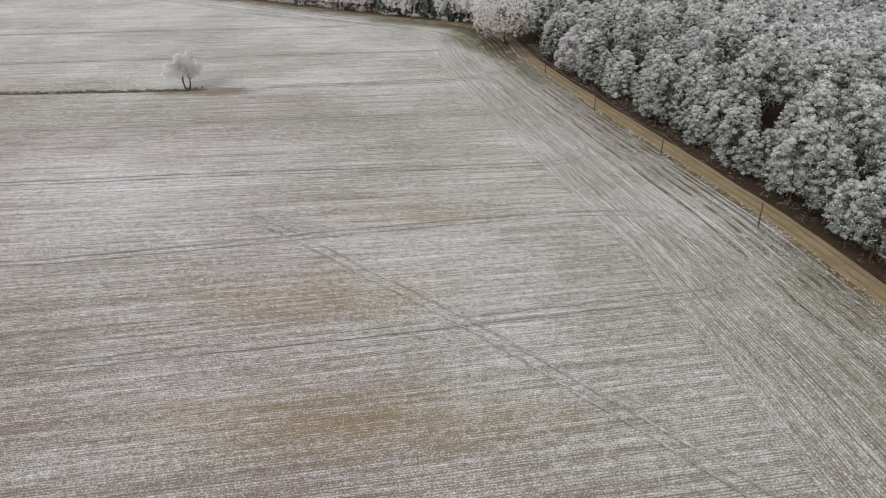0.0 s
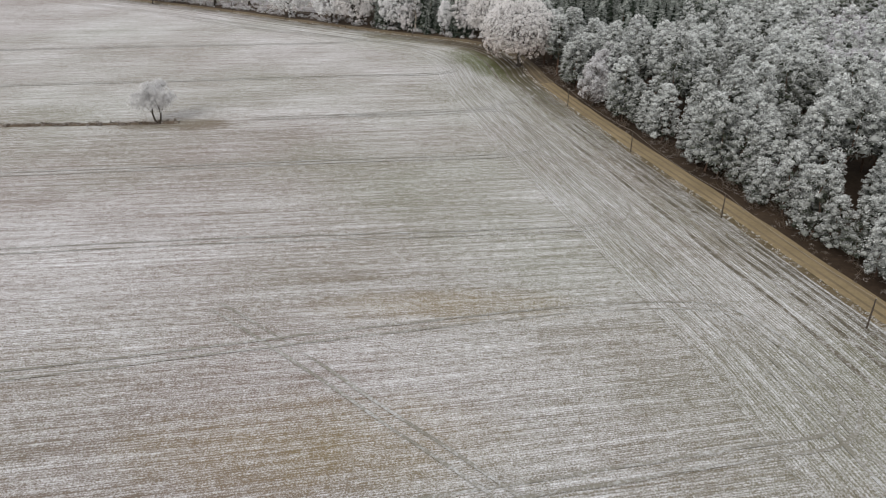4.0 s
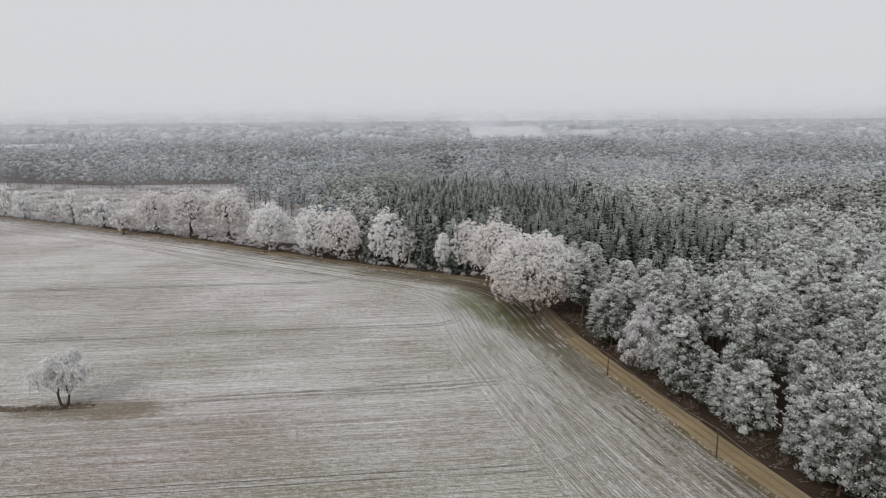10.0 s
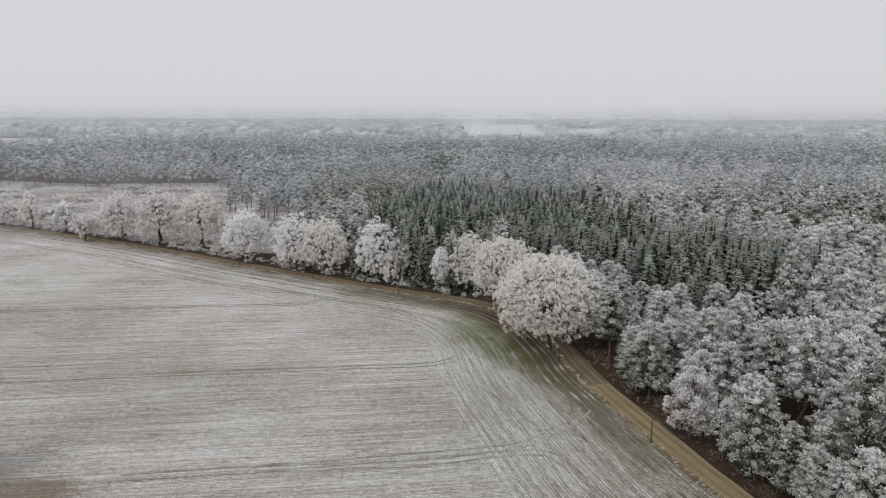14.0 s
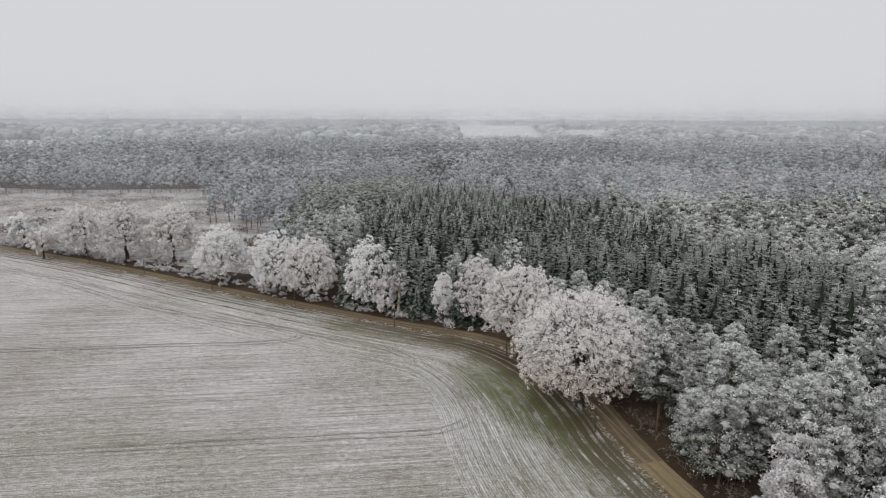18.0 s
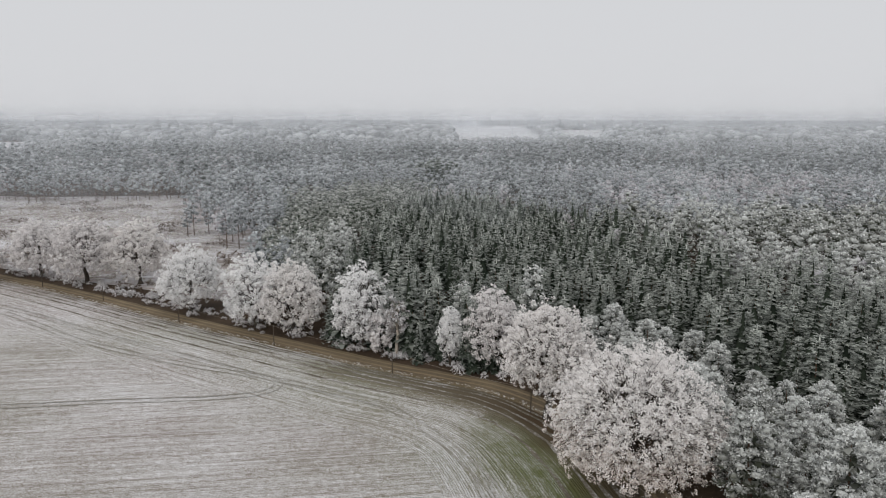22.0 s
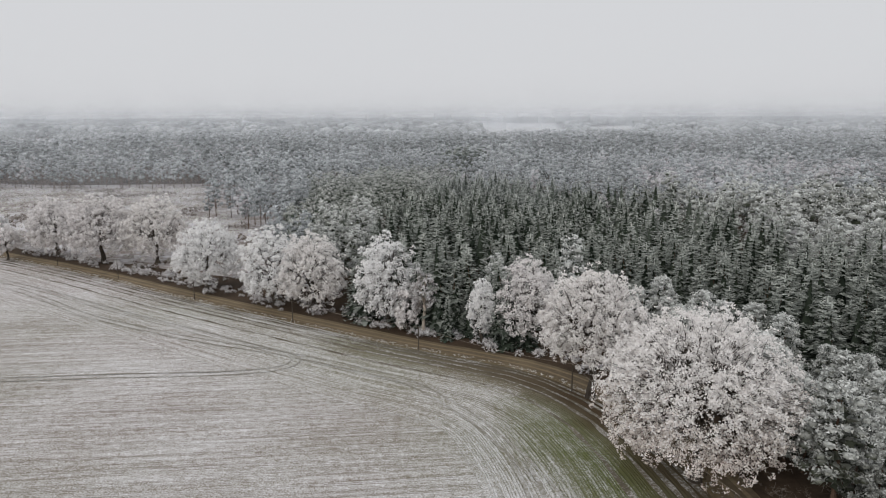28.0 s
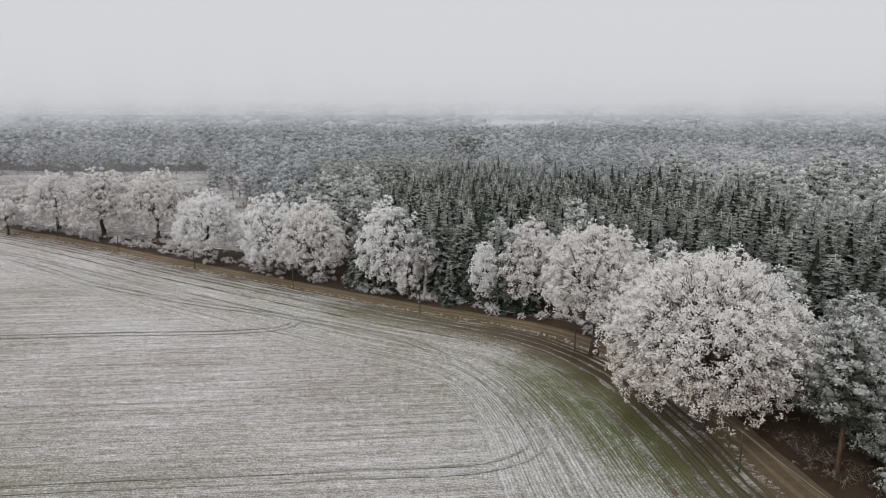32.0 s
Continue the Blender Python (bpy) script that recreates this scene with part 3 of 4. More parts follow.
def lone_willow():
    """A weeping tree on two curved stems that part at the foot: limbs arch outwards and trail thin frosted twigs."""
    rng = np.random.default_rng(15)
    root = tagged(new("willow_tree"), "lone two-stemmed willow white with frost", "willow tree")
    root.location = (-75.0, 207.3, 0)
    blades = []
    for sx_, sy_, top in ((-1.0, 0.3, 6.6), (1.2, -0.4, 7.2)):
        stem = [(0.18 * sx_, 0, -0.3), (0.75 * sx_, 0.3 * sy_, 1.3), (1.05 * sx_, 0.6 * sy_, 2.9), (0.85 * sx_, sy_, 4.4), (0.55 * sx_, 1.3 * sy_, 5.6), (0.4 * sx_, 1.2 * sy_, top)]
        bm = bmesh.new()
        tube_into(bm, stem, [0.34, 0.25, 0.21, 0.17, 0.13, 0.08], 8)
        part("trunk", bm, MAT_BARK, root)
        for i in range(11):
            a = 2.39996 * i + (0.4 if sx_ > 0 else 0)
            s0 = np.array(stem[2 + i % 4])
            out = np.array((math.cos(a), math.sin(a), 0))
            reach = rng.uniform(2.0, 5.2) * (1.15 if out[0] * sx_ > 0 else 0.8)
            head = s0 + out * reach
            head[2] = s0[2] + rng.uniform(2.6, 5.0) * (1.15 - 0.09 * reach)
            line = bent(s0, head, 1.1, rng, 6)
            bm = bmesh.new()
            tube_into(bm, line, [0.085, 0.07, 0.055, 0.045, 0.035, 0.025, 0.015], 5)
            for j in range(44):
                p = np.array(line[2 + j % 5])
                b_ = rng.uniform(0, 6.283)
                far = rng.uniform(0.5, 1.5)
                bend = p + np.array((math.cos(b_) * far * 0.6 + out[0] * 0.3, math.sin(b_) * far * 0.6 + out[1] * 0.3, rng.uniform(0.2, 0.9)))
                end = bend + np.array((math.cos(b_) * far * 0.7, math.sin(b_) * far * 0.7, -rng.uniform(0.7, 2.4)))
                twig = [tuple(p), tuple(bend), tuple(0.5 * (bend + end) + np.array((0.1, 0, 0.25))), tuple(end)]
                tube_into(bm, twig, [0.022, 0.018, 0.012, 0.006], 3)
                u = rng.uniform(0, 1, 30)[:, None]
                at_ = np.where(u < 0.35, p + (bend - p) * u / 0.35, bend + (end - bend) * (u - 0.35) / 0.65) + rng.normal(size=(30, 3)) * 0.12
                blades.append(at_)
            part("limb", bm, MAT_BARK, root)
    c = np.concatenate(blades)
    way = unit(rng.normal(size=c.shape) + np.array((0, 0, -0.7)))
    side = unit(np.cross(way, rng.normal(size=c.shape))) * 0.075
    tri = faced(np.stack((c - side, c + side, c + way * rng.uniform(0.2, 0.42, (len(c), 1))), axis=1), unit(c - np.array((0, 0, 5.0))))
    link_mesh("crown", tri_mesh("crown", with_rime_shade(tri, 0.1)), MAT_BIRCH, root)


# ---- the plan ----
ROAD = [(79, -70), (73.5, 0), (70.5, 40), (66.5, 75), (61.0, 111), (52.9, 147), (44.2, 183), (36.0, 219), (30.0, 250), (27.8, 272), (22.5, 293),
        (12.5, 308.5), (0, 317.5), (-13, 325), (-31, 337.2), (-62.5, 359), (-82, 373), (-105, 390), (-132, 408.5), (-175, 435), (-240, 474), (-330, 535), (-480, 650)]


def smooth(pts, step=4.0):
    """A rounded line through points, at even steps."""
    p = []
    for (x0, y0), (x1, y1) in zip(pts, pts[1:]):
        k = max(1, round(math.hypot(x1 - x0, y1 - y0) / 24.0))
        p += [Vector((x0 + (x1 - x0) * j / k, y0 + (y1 - y0) * j / k, 0)) for j in range(k)]
    p.append(Vector((*pts[-1], 0)))
    out = []
    for i in range(len(p) - 1):
        a, b, c, d = p[max(i - 1, 0)], p[i], p[i + 1], p[min(i + 2, len(p) - 1)]
        k = max(1, int((c - b).length / step))
        for j in range(k):
            u = j / k
            out.append(0.5 * ((2 * b) + (c - a) * u + (2 * a - 5 * b + 4 * c - d) * u * u + (3 * b - a - 3 * c + d) * u ** 3))
    out.append(p[-1])
    return out


ROAD_LINE = smooth(ROAD)


def lefts(line):
    """Unit vectors to the left of a line at its points."""
    res = []
    for i in range(len(line)):
        d = (line[min(i + 1, len(line) - 1)] - line[max(i - 1, 0)]).normalized()
        res.append(Vector((-d.y, d.x, 0)))
    return res


ROAD_LEFT = lefts(ROAD_LINE)


def ribbon(name, line, normals, a, b, z, mat, parent=None, cols=1, label="", wobble=0.0, crown=0.0):
    """A strip between the offsets a and b left of a line, with a UV map of (way along, offset) in metres."""
    bm = bmesh.new()
    uv = bm.loops.layers.uv.new("UVMap")
    rows, s = [], 0.0
    for i, p in enumerate(line):
        if i:
            s += (p - line[i - 1]).length
        row = []
        for c in range(cols + 1):
            u = c / cols
            o = a + (b - a) * u
            if wobble and c in (0, cols):
                o += wobble * noise.noise((s * 0.35, 7.3 * c + a, 1.7))
            q = p + normals[i] * o
            row.append((bm.verts.new((q.x, q.y, z + crown * 4 * u * (1 - u))), (s, o)))
        rows.append(row)
    for r0, r1 in zip(rows, rows[1:]):
        for c in range(cols):
            quad = (r0[c], r1[c], r1[c + 1], r0[c + 1])
            f = bm.faces.new([v for v, _ in quad])
            for lp, (_, t) in zip(f.loops, quad):
                lp[uv].uv = t
    bmesh.ops.recalc_face_normals(bm, faces=bm.faces)
    if sum(f.normal.z for f in bm.faces) < 0:
        bmesh.ops.reverse_faces(bm, faces=bm.faces)
    return part(name, bm, mat, parent, label)


def flat_poly(name, pts, z, mat, parent=None):
    bm = bmesh.new()
    uv = bm.loops.layers.uv.new("UVMap")
    f = bm.faces.new([bm.verts.new((x, y, z)) for x, y in pts])
    if f.normal.z < 0:
        f.normal_flip()
    f.normal_update()
    if f.normal.z < 0:
        f.normal_flip()
    for lp in f.loops:
        lp[uv].uv = (lp.vert.co.x, lp.vert.co.y)
    bmesh.ops.triangulate(bm, faces=bm.faces)
    return part(name, bm, mat, parent)


# ground to the horizon
ground = flat_poly("ground", [(-4600, -900), (4600, -900), (4600, 4900), (-4600, 4900)], -0.06, MAT_FLOOR)
tagged(ground, "brown forest floor with patches of frost", "ground", kind="structure")

# field: rows, headland and tramlines
EDGE = 3.4
edge_in = [p + n_ * 30.0 for p, n_ in zip(ROAD_LINE, ROAD_LEFT)]
keep = [q for q in edge_in[::3]]
field = flat_poly("field", [(q.x, q.y) for q in keep] + [(-600, 640), (-600, -800), (36, -800)], -0.015, MAT_FIELD)
tagged(field, "harvested field of fine stubble rows under hoar frost", "field", kind="structure")


def ridges(name, grid, uvs, mat, parent, label):
    """Drilled rows as long low ridges: every second line of the grid (lines, points, 3) is a crest."""
    rows, cols = grid.shape[:2]
    idx = np.arange(rows * cols).reshape(rows, cols)
    quads = np.stack((idx[:-1, :-1], idx[:-1, 1:], idx[1:, 1:], idx[1:, :-1]), axis=2).reshape(-1, 4)
    v, q = grid.reshape(-1, 3), quads
    nz = np.cross(v[q[:, 1]] - v[q[:, 0]], v[q[:, 2]] - v[q[:, 0]])[:, 2]
    q = np.where(nz[:, None] < 0, q[:, ::-1], q)
    me = bpy.data.meshes.new(name)
    me.from_pydata(v.tolist(), [], q.tolist())
    me.uv_layers.new(name="UVMap").data.foreach_set("uv", uvs.reshape(-1, 2)[q.reshape(-1)].astype(np.float32).reshape(-1))
    crest = np.zeros((rows, cols), dtype=np.float32)
    crest[1::2] = 1.0
    me.attributes.new("rime_shade", "FLOAT", "POINT").data.foreach_set("value", crest.reshape(-1))
    return link_mesh(name, me, mat, parent, label)


g_ = np.random.default_rng(51)
lines = np.cumsum(g_.uniform(0.10, 0.26, 4600)) - 30.0
lines = lines[lines < 640]
slope = 0.08 + 0.08 * np.clip((125 - lines) / 40, 0, 1)
ends = np.zeros(len(lines))
for _ in range(6):
    ends = np.interp(lines + slope * ends, [q.y for q in edge_in], [q.x for q in edge_in]) + 0.5
starts = np.full(len(lines), -420.0)
us = np.linspace(0, 1, 16)
gx = starts[:, None] + (ends - starts)[:, None] * us[None]
gy = lines[:, None] + 0.35 * np.sin(gx * 0.021 + 1.0) + 0.10 * np.sin(gx * 0.13 + lines[:, None] * 0.7) + slope[:, None] * gx
gz = np.where(np.arange(len(lines)) % 2 == 1, g_.uniform(0.03, 0.09, len(lines)), 0.0)[:, None] + 0 * gx
ridges("stubble_rows", np.stack((gx, gy, gz), axis=2), np.stack((gx, lines[:, None] + 0 * gx), axis=2), MAT_FIELD, field, "frosted drilled rows with brown soil between them")
offs = np.cumsum(g_.uniform(0.12, 0.34, 300)) + EDGE
offs = offs[offs < 32.0]
way_s = np.concatenate(([0], np.cumsum([(b_ - a_).length for a_, b_ in zip(ROAD_LINE, ROAD_LINE[1:])])))
rp = np.array([(p.x, p.y) for p in ROAD_LINE])
rn = np.array([(p.x, p.y) for p in ROAD_LEFT])
of = offs[:, None] + 0.08 * np.sin(way_s * 0.3)[None] + 0.06 * np.sin(way_s[None] * 0.11 + offs[:, None] * 3)
hg = np.concatenate((rp[None] + rn[None] * of[:, :, None], (np.where(np.arange(len(offs)) % 2 == 1, g_.uniform(0.05, 0.12, len(offs)), 0.008)[:, None] + 0 * of)[:, :, None]), axis=2)
ridges("headland_rows", hg, np.stack((np.broadcast_to(way_s[None], of.shape), of), axis=2), MAT_HEADLAND, field, "headland rows that follow the road")

TRACK_PARENT = field


TRACK_LEVEL = [0.125]


def tramline(line, gauge=1.9, width=0.42):
    nl = lefts(line)
    TRACK_LEVEL[0] += 0.004
    for s in (-0.5, 0.5):
        ribbon("wheel_track", line, nl, gauge * s - width / 2, gauge * s + width / 2, TRACK_LEVEL[0], MAT_TRACK, TRACK_PARENT, 1, "", 0.25)


tramline(smooth([(62, -60), (50, 30), (42.6, 79.8), (41.0, 92.8), (36.5, 110.9), (30.2, 138), (25.4, 164.6), (19.1, 195), (12.8, 226.6), (8.0, 246.7), (5.2, 266),
                 (-0.7, 282.3), (-5.8, 292.1), (-14.1, 303.5), (-26, 311.5), (-43, 321.5), (-74, 342.5), (-94, 356.5), (-117, 373), (-187, 416)]))
for off in (4.5, 5.7, 7.6, 9.6, 13.5):
    rut = [p + n_ * off for p, n_ in zip(ROAD_LINE, ROAD_LEFT)]
    ribbon("wheel_track", rut, ROAD_LEFT, -0.3, 0.3, 0.1275, MAT_DARK_TRACK, field, 1, "", 0.5)
# tramlines in pairs, joined by a turn over the headland
TURNS = [[(-48, 211.5), (-4.8, 214.2), (10.7, 217.0), (17.2, 212.0), (24.3, 187.2), (29.4, 170.7), (31.6, 159.6), (32.0, 151.3), (29.2, 146.6), (24.5, 143.8), (17.0, 143.0), (4.8, 142.0), (-41.8, 139.7), (-71.4, 137.1), (-330, 114)],
         [(-330, 62), (-55.1, 103.2), (-28.6, 108.6), (-9.3, 112.3), (16.6, 116.6), (34.0, 117.4), (38.8, 115.0), (43.0, 106.4), (44.6, 100.9), (44.8, 95.3), (42.4, 91.3), (38.6, 88.9), (32.8, 88.1), (25.3, 86.6), (-10, 80), (-330, 28)],
         [(-52, 210.5), (-23.1, 213.9), (-0.1, 217.3), (9.5, 219.2), (17.5, 224.8), (22.5, 229.6), (24.8, 233.6)],
         [(-123.6, 373.6), (-88.4, 345.1), (-61.3, 329.2), (-45.9, 322.0), (-38.6, 318.7), (-36.0, 315.1), (-38.5, 310.7), (-49.3, 308.3), (-68.8, 307.5), (-330, 288)],
         [(-330, 152), (-120, 170), (-20, 179), (12, 181.5), (20, 188), (18, 200)],
         [(-330, 232), (-120, 249), (-20, 257), (-4, 258.5), (3, 264), (2, 274)]]
for turn_line in TURNS:
    tramline(smooth(turn_line, 2.0))
tramline(smooth([(-36, 118.5), (-22, 106), (5.8, 79), (29, 53), (48, 30)]))

# road and verges
road = ribbon("road", ROAD_LINE, ROAD_LEFT, -2.25, 2.25, 0.03, MAT_ROAD, None, 4, "", 0.35, 0.03)
tagged(road, "sandy forest road with worn wheel ruts", "road", kind="structure")
cut = next(i for i, p in enumerate(ROAD_LINE) if p.y > 243)
# overlay from the oaks onward: browner road plus painted tree shade
ribbon("shaded_brown_stretch", ROAD_LINE[cut:], ROAD_LEFT[cut:], -2.35, 2.35, 0.044, MAT_SHADED_ROAD, road, 4, "browner stretch of the road with tree shade painted in", 0.4, 0.02)
for s in (-0.95, 0.95):
    ribbon("wheel_rut", ROAD_LINE, ROAD_LEFT, s - 0.3, s + 0.3, 0.074, MAT_RUT, road, 1, "", 0.2)
verge = ribbon("verge", ROAD_LINE, ROAD_LEFT, 2.1, EDGE + 0.3, 0.016, MAT_VERGE, None, 3, "", 0.5, 0.05)
tagged(verge, "strip of frosted dead grass beside the road", "verge", kind="structure")

# clearing behind the row of trees, and far fields
clearing = flat_poly("clearing", [(-40, 372), (-52, 440), (-66, 485), (-100, 555), (-130, 672), (-262, 662), (-430, 720), (-490, 670), (-330, 545), (-240, 484), (-175, 445), (-132, 419)], -0.02, MAT_HEATH)
tagged(clearing, "open clearing of frosted heath and brash", "clearing", kind="structure")
FAR_FIELDS = [[(70, 1250), (235, 1250), (560, 3600), (190, 3600)], [(270, 1380), (345, 1380), (700, 2700), (510, 2700)], [(-470, 1050), (-1300, 1050), (-1500, 1620), (-740, 1620)]]
for q in FAR_FIELDS:
    tagged(flat_poly("far_field", q, -0.03, MAT_FARFIELD), "distant open field white with frost", "field", kind="structure")

# ---- trees ----
RL = np.array([(p.x, p.y) for p in ROAD_LINE])


def road_side(x, y):
    """Distance from the road's middle, positive on the forest side."""
    x, y = np.atleast_1d(x).astype(float), np.atleast_1d(y).astype(float)
    best, sign = np.full(x.shape, 1e9), np.ones(x.shape)
    for a, b in zip(RL[:-1], RL[1:]):
        ab = b - a
        t = np.clip(((x - a[0]) * ab[0] + (y - a[1]) * ab[1]) / (ab @ ab), 0, 1)
        dx, dy = x - a[0] - t * ab[0], y - a[1] - t * ab[1]
        d = np.hypot(dx, dy)
        sg = np.where(ab[0] * dy - ab[1] * dx > 0, -1.0, 1.0)
        m = d < best
        best, sign = np.where(m, d, best), np.where(m, sg, sign)
    return best * sign


def inside(poly, x, y):
    res = np.zeros(x.shape, bool)
    for (x0, y0), (x1, y1) in zip(poly, poly[1:] + poly[:1]):
        c = (y0 > y) != (y1 > y)
        res ^= c & (x < (x1 - x0) * (y - y0) / (y1 - y0 + 1e-9) + x0)
    return res


CLEAR = [(-30, 352), (-50, 375), (-62, 410), (-70, 445), (-85, 478), (-122, 545), (-158, 640), (-262, 630), (-420, 690), (-600, 760), (-600, 700), (-330, 545), (-240, 474), (-132, 408)]
SPRUCE = [(-26, 343), (-30, 400), (-22, 500), (5, 575), (46, 548), (78, 450), (84, 405), (84, 362), (98, 346), (109, 328), (106, 300), (93, 278), (80, 270), (68, 272), (58, 286), (50, 308), (38, 322), (20, 331), (-8, 336)]
YOUNG = [(-33, 372), (-60, 400), (-60, 470), (-75, 560), (-20, 640), (10, 600), (-20, 500), (-36, 400)]
PALE = [(95, 215), (150, 200), (260, 260), (260, 330), (175, 320), (120, 275)]

rng0 = np.random.default_rng(11)


def wavy(x, y, scale, seed):
    """Smooth random values of about -1 to 1 over the plan."""
    g_ = np.random.default_rng(seed)
    v = np.zeros(np.shape(x))
    for _ in range(7):
        a, p, k = g_.uniform(0, 6.28), g_.uniform(0, 6.28), scale * g_.uniform(0.5, 1.8)
        v = v + np.sin((x * math.cos(a) + y * math.sin(a)) * k + p)
    return v / 2.8



def grid_points(x0, x1, y0, y1, step, jitter=0.42):
    gx, gy = np.meshgrid(np.arange(x0, x1, step), np.arange(y0, y1, step))
    x = gx.ravel() + rng0.uniform(-jitter, jitter, gx.size) * step
    y = gy.ravel() + rng0.uniform(-jitter, jitter, gx.size) * step
    return x, y


def scatter(name, templates, x, y, size, mat, label, category, z=0.0):
    """One joined wood of many trees."""
    rng = np.random.default_rng(len(x) + len(name))
    pick = rng.integers(0, len(templates), len(x))
    chunks = []
    for k, t in enumerate(templates):
        i = np.nonzero(pick == k)[0]
        if not len(i):
            continue
        a = rng.uniform(0, 2 * math.pi, len(i))
        c, s, q = np.cos(a)[:, None], np.sin(a)[:, None], size[i][:, None]
        f = t[:, :3].reshape(-1, 3)[None]
        w = q * rng.uniform(0.9, 1.15, len(i))[:, None]
        own = rng.normal(size=len(i)) * 0.15 + 0.16 * wavy(x[i], y[i], 0.035, 21)
        v = np.stack(((f[..., 0] * c - f[..., 1] * s) * w + x[i][:, None], (f[..., 0] * s + f[..., 1] * c) * w + y[i][:, None], f[..., 2] * q + z), axis=2)
        chunks.append(with_rime_shade(v.reshape(-1, 3, 3), np.tile(t[:, 3, 0] if t.shape[1] == 4 else np.zeros(len(t)), len(i)) + np.repeat(own, len(t))))
    ob = link_mesh(name, tri_mesh(name, np.concatenate(chunks)), mat)
    return tagged(ob, label, category, kind="stuff")


def trunk_mesh(h, r, seed):
    bm = bmesh.new()
    tube_into(bm, bent((0, 0, -0.2), (0.25, 0.1, h), 0, np.random.default_rng(seed), 4), [r * 1.25, r, r * 0.85, r * 0.6, r * 0.2], 6)
    me = bpy.data.meshes.new("trunk")
    bm.to_mesh(me)
    bm.free()
    return me


def tree_kind(name, trunk, crown, bark_mat, mat, label, category, group):
    root = tagged(new(name), label, category, group)
    link_mesh("trunk", trunk, bark_mat, root)
    link_mesh("crown", crown, mat, root)
    return root


def plant(kinds, x, y, size, rng):
    """Copies of whole trees; the first of each kind is moved to a place too."""
    used = set()
    for xx, yy, s in zip(x, y, size):
        k = int(rng.integers(0, len(kinds)))
        m = pose(xx, yy, 0, 0, 0, float(rng.uniform(0, 360)))
        if k in used:
            ob = copy_thing(kinds[k], m)
        else:
            ob = kinds[k]
            used.add(k)
            ob.matrix_basis = m
        ob.scale = (s * float(rng.uniform(0.92, 1.1)), s * float(rng.uniform(0.92, 1.1)), s)


R = np.random.default_rng
# nearer woods on the forest side of the road
px, py = grid_points(-40, 330, -60, 470, 6.2)
sd = road_side(px, py)
ok = (sd > 4.8) & ~inside(CLEAR, px, py) & (np.hypot(px - 24, py - 269) > 11) & (np.hypot(px - 17, py - 296) > 9) & (np.hypot(px - 40, py - 222) > 4.5)
ok &= ~((py > 305) & (sd < 14))
aside = ok & (px > 0.70 * py + 22)
ax_, ay_ = px[aside][::2], py[aside][::2]
ok &= ~aside
px, py, sd = px[ok], py[ok], sd[ok]
in_spruce, in_young, in_pale = inside(SPRUCE, px, py), inside(YOUNG, px, py), inside(PALE, px, py)
pine = ~in_spruce & ~in_young & ~(in_pale & (rng0.uniform(0, 1, len(px)) < 0.55))
pine &= sd > 10.5
near = pine & (sd < 42) & (py > 45) & (py < 330)

pine_kinds = []
for k in range(5):
    g_ = R(100 + k)
    h_ = 17.0 + 1.2 * k
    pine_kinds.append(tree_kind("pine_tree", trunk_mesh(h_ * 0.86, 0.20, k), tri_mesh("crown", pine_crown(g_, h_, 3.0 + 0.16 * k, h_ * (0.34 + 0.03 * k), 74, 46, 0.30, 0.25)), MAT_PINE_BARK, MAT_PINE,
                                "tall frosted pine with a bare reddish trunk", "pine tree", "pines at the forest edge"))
edge_kinds = []
for k in range(4):
    g_ = R(130 + k)
    h_ = 13.5 + 1.1 * k
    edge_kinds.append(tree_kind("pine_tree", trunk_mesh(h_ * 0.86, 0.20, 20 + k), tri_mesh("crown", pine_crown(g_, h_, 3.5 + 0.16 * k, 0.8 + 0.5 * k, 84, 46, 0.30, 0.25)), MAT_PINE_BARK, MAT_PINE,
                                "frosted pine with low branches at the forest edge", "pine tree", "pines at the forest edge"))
for ax, ay, sc, tw in ((35.6, 257.5, 1.12, 40), (39.5, 263.0, 1.2, 160), (33.5, 272.0, 1.1, 250), (45.0, 251.5, 1.15, 10), (37.0, 279.0, 1.05, 300)):
    bend_pine = copy_thing(pine_kinds[tw % 5], pose(ax, ay, 0, 0, 0, tw))
    bend_pine.scale = (sc * 1.1, sc * 1.1, sc * 0.95)
g_ = R(77)
fr = [(p.x - q.x * o, p.y - q.y * o) for p, q in zip(ROAD_LINE, ROAD_LEFT) if 30 < p.y < 252 and abs(p.y - 223) > 9 and g_.uniform() < 0.9 for o in (g_.uniform(5.6, 7.4),)]
fr += [(p.x - q.x * o, p.y - q.y * o) for p, q in zip(ROAD_LINE, ROAD_LEFT) if 30 < p.y < 250 and abs(p.y - 223) > 6 and g_.uniform() < 0.42 for o in (g_.uniform(8.8, 10.6),)]
fr = np.array(fr) + g_.uniform(-0.7, 0.7, (len(fr), 2))
plant(edge_kinds, fr[:, 0], fr[:, 1], g_.uniform(0.66, 1.04, len(fr)), g_)
ii = np.nonzero(near)[0]
ii = ii[np.argsort(sd[ii] + 0.1 * np.abs(py[ii] - 190))][:180]
front = py[ii] > 240
plant(edge_kinds, px[ii][front], py[ii][front], rng0.uniform(0.62, 0.95, front.sum()), R(4))
plant(pine_kinds, px[ii][~front], py[ii][~front], rng0.uniform(0.66, 1.2, (~front).sum()) * 1.0, R(5))
rest = pine.copy()
rest[ii] = False
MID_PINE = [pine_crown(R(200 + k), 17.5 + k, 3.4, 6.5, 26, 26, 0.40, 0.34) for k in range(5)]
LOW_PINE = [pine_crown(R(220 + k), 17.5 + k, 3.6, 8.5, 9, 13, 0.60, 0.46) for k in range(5)]
